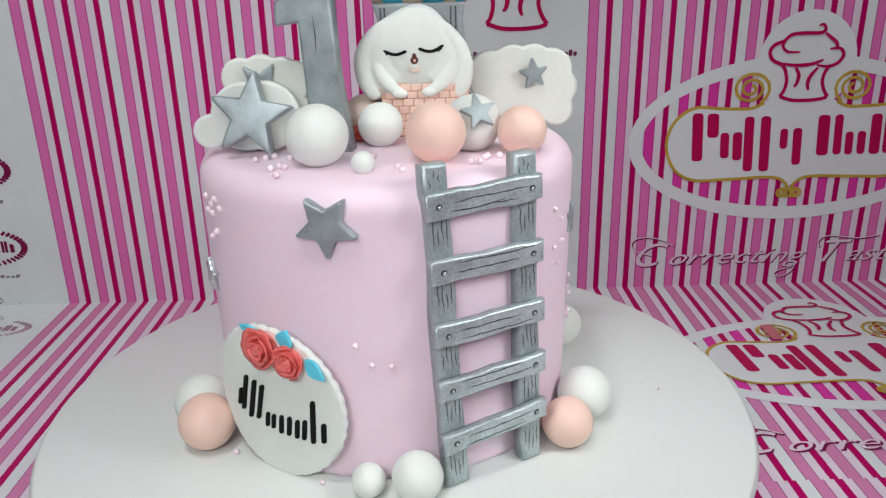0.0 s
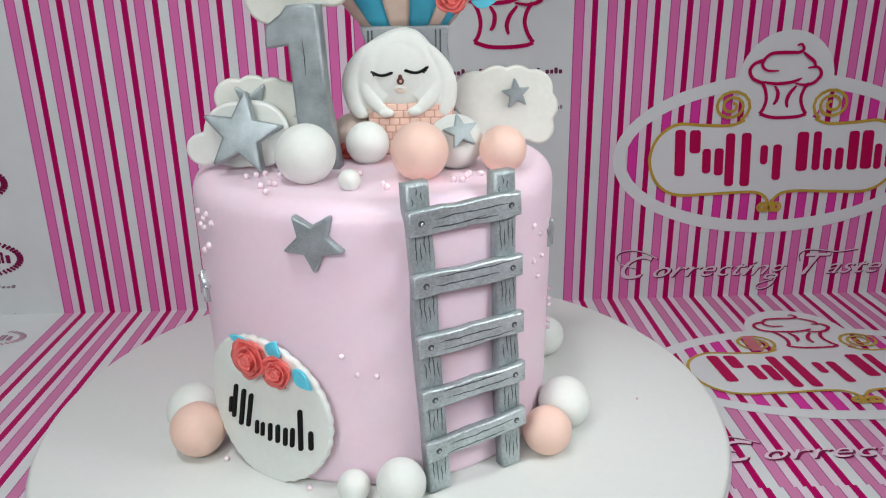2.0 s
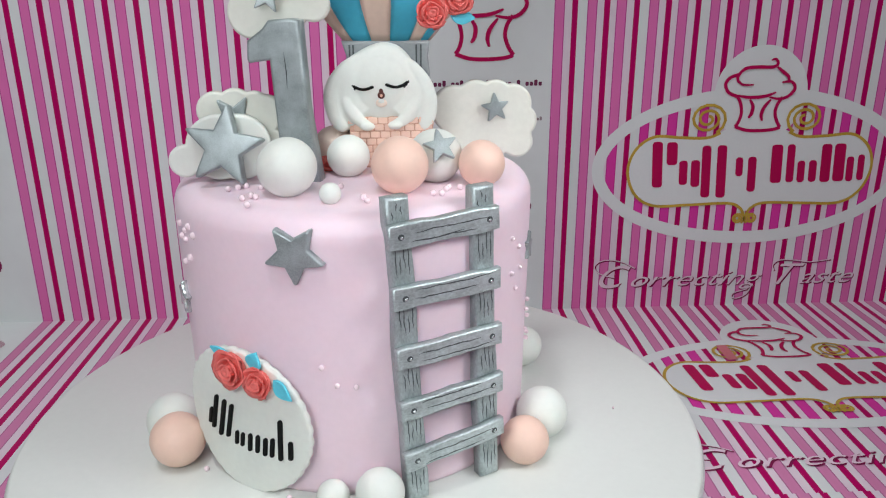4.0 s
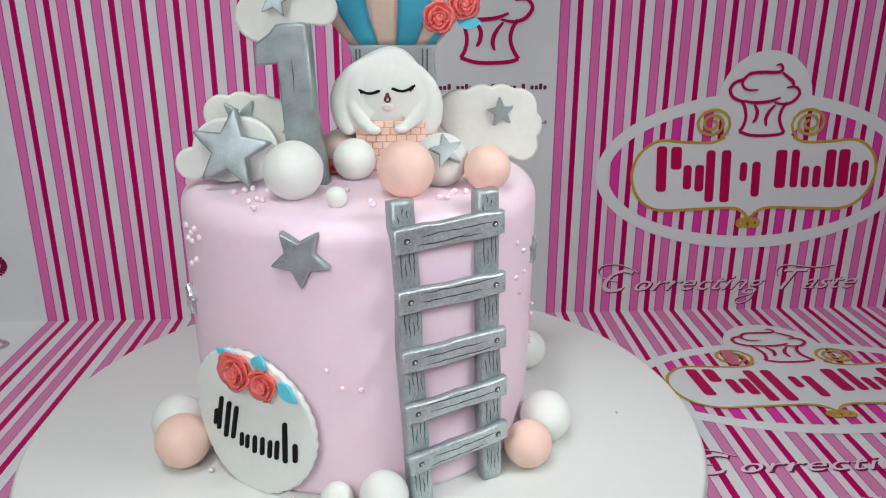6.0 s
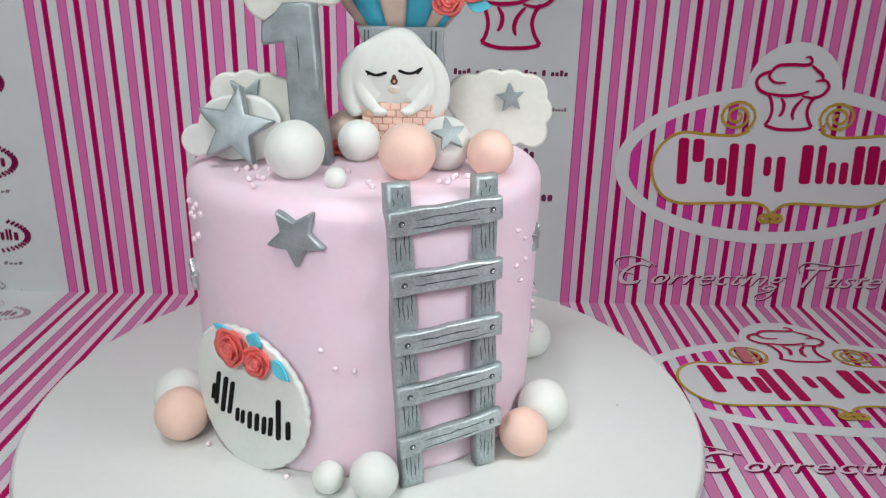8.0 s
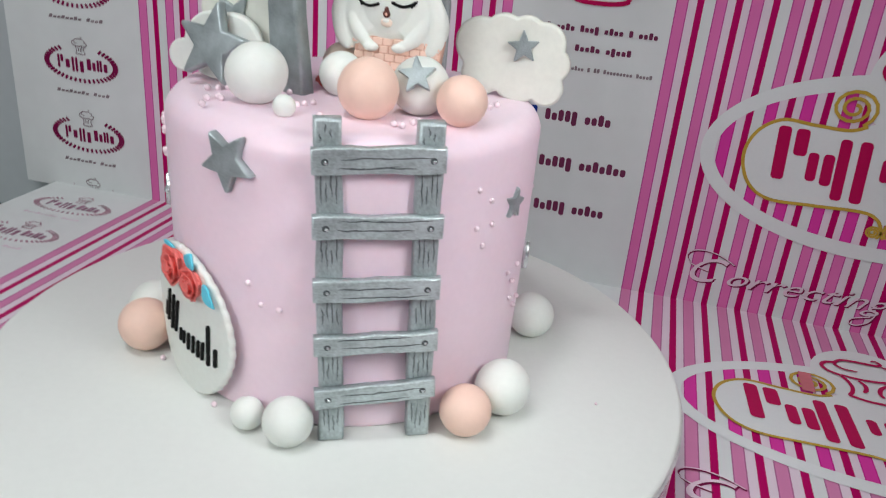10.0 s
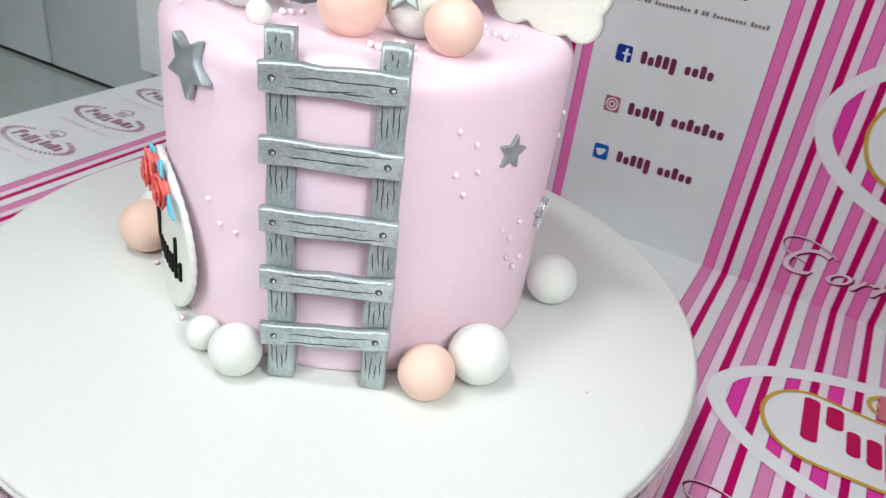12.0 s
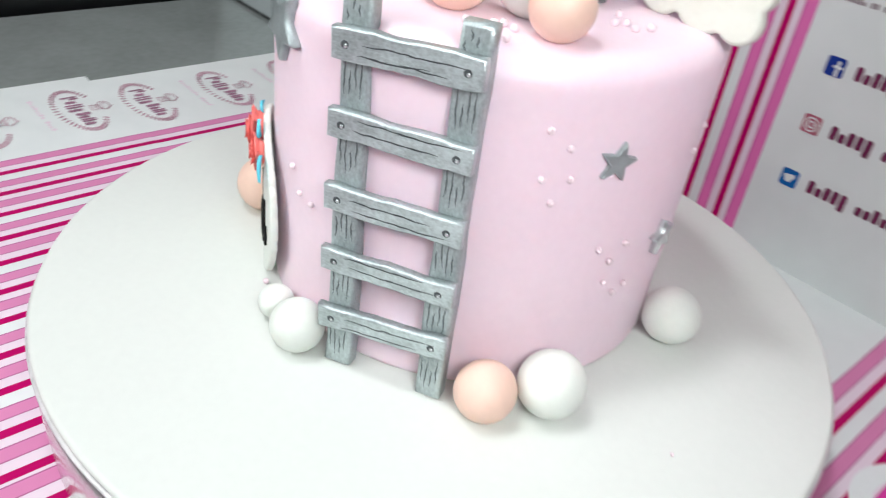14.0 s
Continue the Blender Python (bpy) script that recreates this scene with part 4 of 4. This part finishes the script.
for row in range(7):
    z = 0.2035 + 0.0039 * row
    half = 0.0190 + 0.0045 * (z - 0.2018) / 0.029
    w = 0.0056
    x = -half + (w / 2 if row % 2 else 0)
    while x < half + 0.001:
        x1 = min(x + w - 0.0006, half + 0.001)
        if x1 - x > 0.0012:
            part("brick", slab(rounded(x, x1, z, z + 0.0034, 0.0005, 0, 2), 0.0009, 0.0003, 1), PEACH, basket, m=pose(0, -0.0077, 0))
        x += w

# ---- the sleeping figure in the basket: one plain mesh ----
bits, slots = [], []
hood = [(x - 0.0160, z) for x, z in ((0.016, 0.2695), (0.006, 0.2660), (-0.006, 0.2580), (-0.0130, 0.2490), (-0.0150, 0.2370), (-0.0120, 0.2265), (-0.0050, 0.2215), (-0.0005, 0.2245), (0.0030, 0.2275), (0.0090, 0.2285),
                                     (0.0160, 0.2285), (0.0225, 0.2285), (0.0280, 0.2275), (0.0320, 0.2235), (0.0370, 0.2235), (0.0430, 0.2285), (0.0460, 0.2370), (0.0430, 0.2465), (0.0360, 0.2560), (0.0300, 0.2640), (0.0240, 0.2685))]
hood = [(p.x, p.y) for p in curve_points(hood, True, 5)]
bits.append(pillow(hood, 0.0115, ((1.0, 0.0), (1.0, 0.30), (0.985, 0.50), (0.95, 0.66), (0.88, 0.80), (0.78, 0.90), (0.64, 0.97), (0.46, 1.0), (0.24, 1.0)), (0.0, 0.2440), 0.0))
slots.append(0)


def lump(cx, cy, cz, rx, ry, rz, slot, u=26, v=18):
    bits.append(ball(1, cx, cy, cz, rx, ry, rz, u, v))
    slots.append(slot)


def strand(path, sizes, flatness=0.62, around_n=16):
    """A swept lock of hair, oval in section, rounded at both ends; path: (x, y, z)."""
    pts = curve_points(path, False, 7)
    n = len(pts) - 1
    bm = bmesh.new()
    rings = []
    for i, p in enumerate(pts):
        d = (pts[min(i + 1, n)] - pts[max(i - 1, 0)]).normalized()
        side = Vector((d.z, 0, -d.x)).normalized()
        f = i / n
        g = f * (len(sizes) - 1)
        k = min(int(g), len(sizes) - 2)
        r = sizes[k] + (sizes[k + 1] - sizes[k]) * (g - k)
        r *= math.sqrt(max(0.02, 1 - max(0.0, 1 - f / 0.12) ** 2)) * math.sqrt(max(0.02, 1 - max(0.0, 1 - (1 - f) / 0.12) ** 2))
        rings.append([bm.verts.new(p + side * (r * math.cos(2 * math.pi * q / around_n)) + Vector((0, r * flatness * math.sin(2 * math.pi * q / around_n), 0))) for q in range(around_n)])
    for a, b in zip(rings, rings[1:]):
        for q in range(around_n):
            j = (q + 1) % around_n
            bm.faces.new((a[q], a[j], b[j], b[q]))
    bm.faces.new(rings[0][::-1])
    bm.faces.new(rings[-1])
    bmesh.ops.recalc_face_normals(bm, faces=bm.faces)
    bits.append(bm)
    slots.append(0)


lump(-0.0004, -0.0070, 0.2470, 0.0185, 0.0062, 0.0190, 0, 40, 28)
strand([(-0.0100, -0.0066, 0.2640), (-0.0180, -0.0070, 0.2572), (-0.0235, -0.0072, 0.2490), (-0.0262, -0.0078, 0.2405), (-0.0244, -0.0085, 0.2300), (-0.0200, -0.0095, 0.2230)], (0.0010, 0.0040, 0.0056, 0.0056, 0.0048, 0.0030))
strand([(-0.0130, -0.0085, 0.2600), (-0.0192, -0.0084, 0.2470), (-0.0190, -0.0092, 0.2400), (-0.0158, -0.0106, 0.2330), (-0.0112, -0.0116, 0.2282), (-0.0058, -0.0124, 0.2254)], (0.0008, 0.0030, 0.0040, 0.0038, 0.0031, 0.0022))
strand([(0.0080, -0.0066, 0.2640), (0.0160, -0.0070, 0.2572), (0.0218, -0.0072, 0.2490), (0.0248, -0.0078, 0.2405), (0.0250, -0.0085, 0.2310), (0.0220, -0.0095, 0.2232)], (0.0010, 0.0038, 0.0052, 0.0056, 0.0048, 0.0030))
strand([(0.0120, -0.0085, 0.2600), (0.0188, -0.0084, 0.2470), (0.0188, -0.0092, 0.2400), (0.0156, -0.0106, 0.2330), (0.0108, -0.0116, 0.2284), (0.0048, -0.0124, 0.2258)], (0.0008, 0.0030, 0.0040, 0.0038, 0.0031, 0.0022))
lump(-0.0080, -0.0124, 0.2258, 0.0042, 0.0028, 0.0024, 0)
lump(0.0072, -0.0124, 0.2264, 0.0040, 0.0028, 0.0024, 0)
face = lambda x, z, out: -0.0070 - 0.0062 * math.sqrt(max(0.0, 1 - ((x + 0.0004) / 0.0185) ** 2 - ((z - 0.247) / 0.019) ** 2)) - out
lump(0.0000, face(0, 0.2428, 0.0001), 0.2428, 0.0020, 0.0011, 0.0020, 2, 16, 12)
lump(0.0000, face(0, 0.2446, 0.0001), 0.2447, 0.0012, 0.0009, 0.0017, 2, 14, 10)
lump(0.0001, face(0, 0.2428, 0.0009), 0.2427, 0.0008, 0.0006, 0.0009, 4, 12, 8)
lump(0.0000, face(0, 0.2386, -0.0001), 0.2386, 0.0032, 0.0012, 0.0024, 3, 18, 12)
lump(0.0000, face(0, 0.2392, 0.0007), 0.2393, 0.0018, 0.0007, 0.0010, 0, 14, 10)
for cx, s, zc in ((-0.0104, -1, 0.2476), (0.0088, 1, 0.2488)):
    for k in range(15):
        f = k / 14
        x = cx + (f - 0.5) * 0.0112
        z = zc - 0.0018 * math.sin(math.pi * f) + 0.0010 * s * (f - 0.5)
        lump(x, face(x, z, 0.0001), z, 0.00110, 0.0007, 0.00078, 1, 8, 6)
    for k in range(3):
        x = cx + s * (0.0038 + 0.0011 * k)
        z = zc - 0.0010 + 0.0008 * k
        lump(x, face(x, z, 0.0001), z, 0.0007, 0.0006, 0.0015, 1, 8, 6)
white = [b for b, k in zip(bits, slots) if k == 0]
source = part("doll_source", join(white), WHITE)
blend = source.modifiers.new("blend", "REMESH")
blend.mode, blend.voxel_size = "VOXEL", 0.0005
soften = source.modifiers.new("soften", "SMOOTH")
soften.factor, soften.iterations = 0.5, 2
soft_me = bpy.data.meshes.new_from_object(source.evaluated_get(bpy.context.evaluated_depsgraph_get()))
soft_body = bmesh.new()
soft_body.from_mesh(soft_me)
bpy.data.objects.remove(source)
marks = [(b, k) for b, k in zip(bits, slots) if k]
bits, slots = [soft_body] + [b for b, k in marks], [0] + [k for b, k in marks]
figure = part("doll", join(bits, slots), [WHITE, BLACK, BROWN, CREAM, TERRA], m=pose(0.0160, 0.0060, 0))
tagged(figure, "small white fondant doll asleep in the basket", "doll")

rose(pose(-0.0140, -0.0085, ZT + 0.0052, 20, 0, 8), 0.0062, 9, "small coral red fondant rose lying behind a white ball")
# roses on the balloon
rose(pose(0.0440, -0.0040, 0.2850, 90, 0, 8), 0.0080, 5, "coral red fondant rose on the balloon")
rose(pose(0.0580, 0.0000, 0.2920, 90, 0, 12), 0.0082, 6, "coral red fondant rose on the balloon")
leaf(pose(0.0540, 0.0040, 0.2830, 0, 5, 10), 0.014, 0.008, "turquoise fondant leaf under the balloon roses")
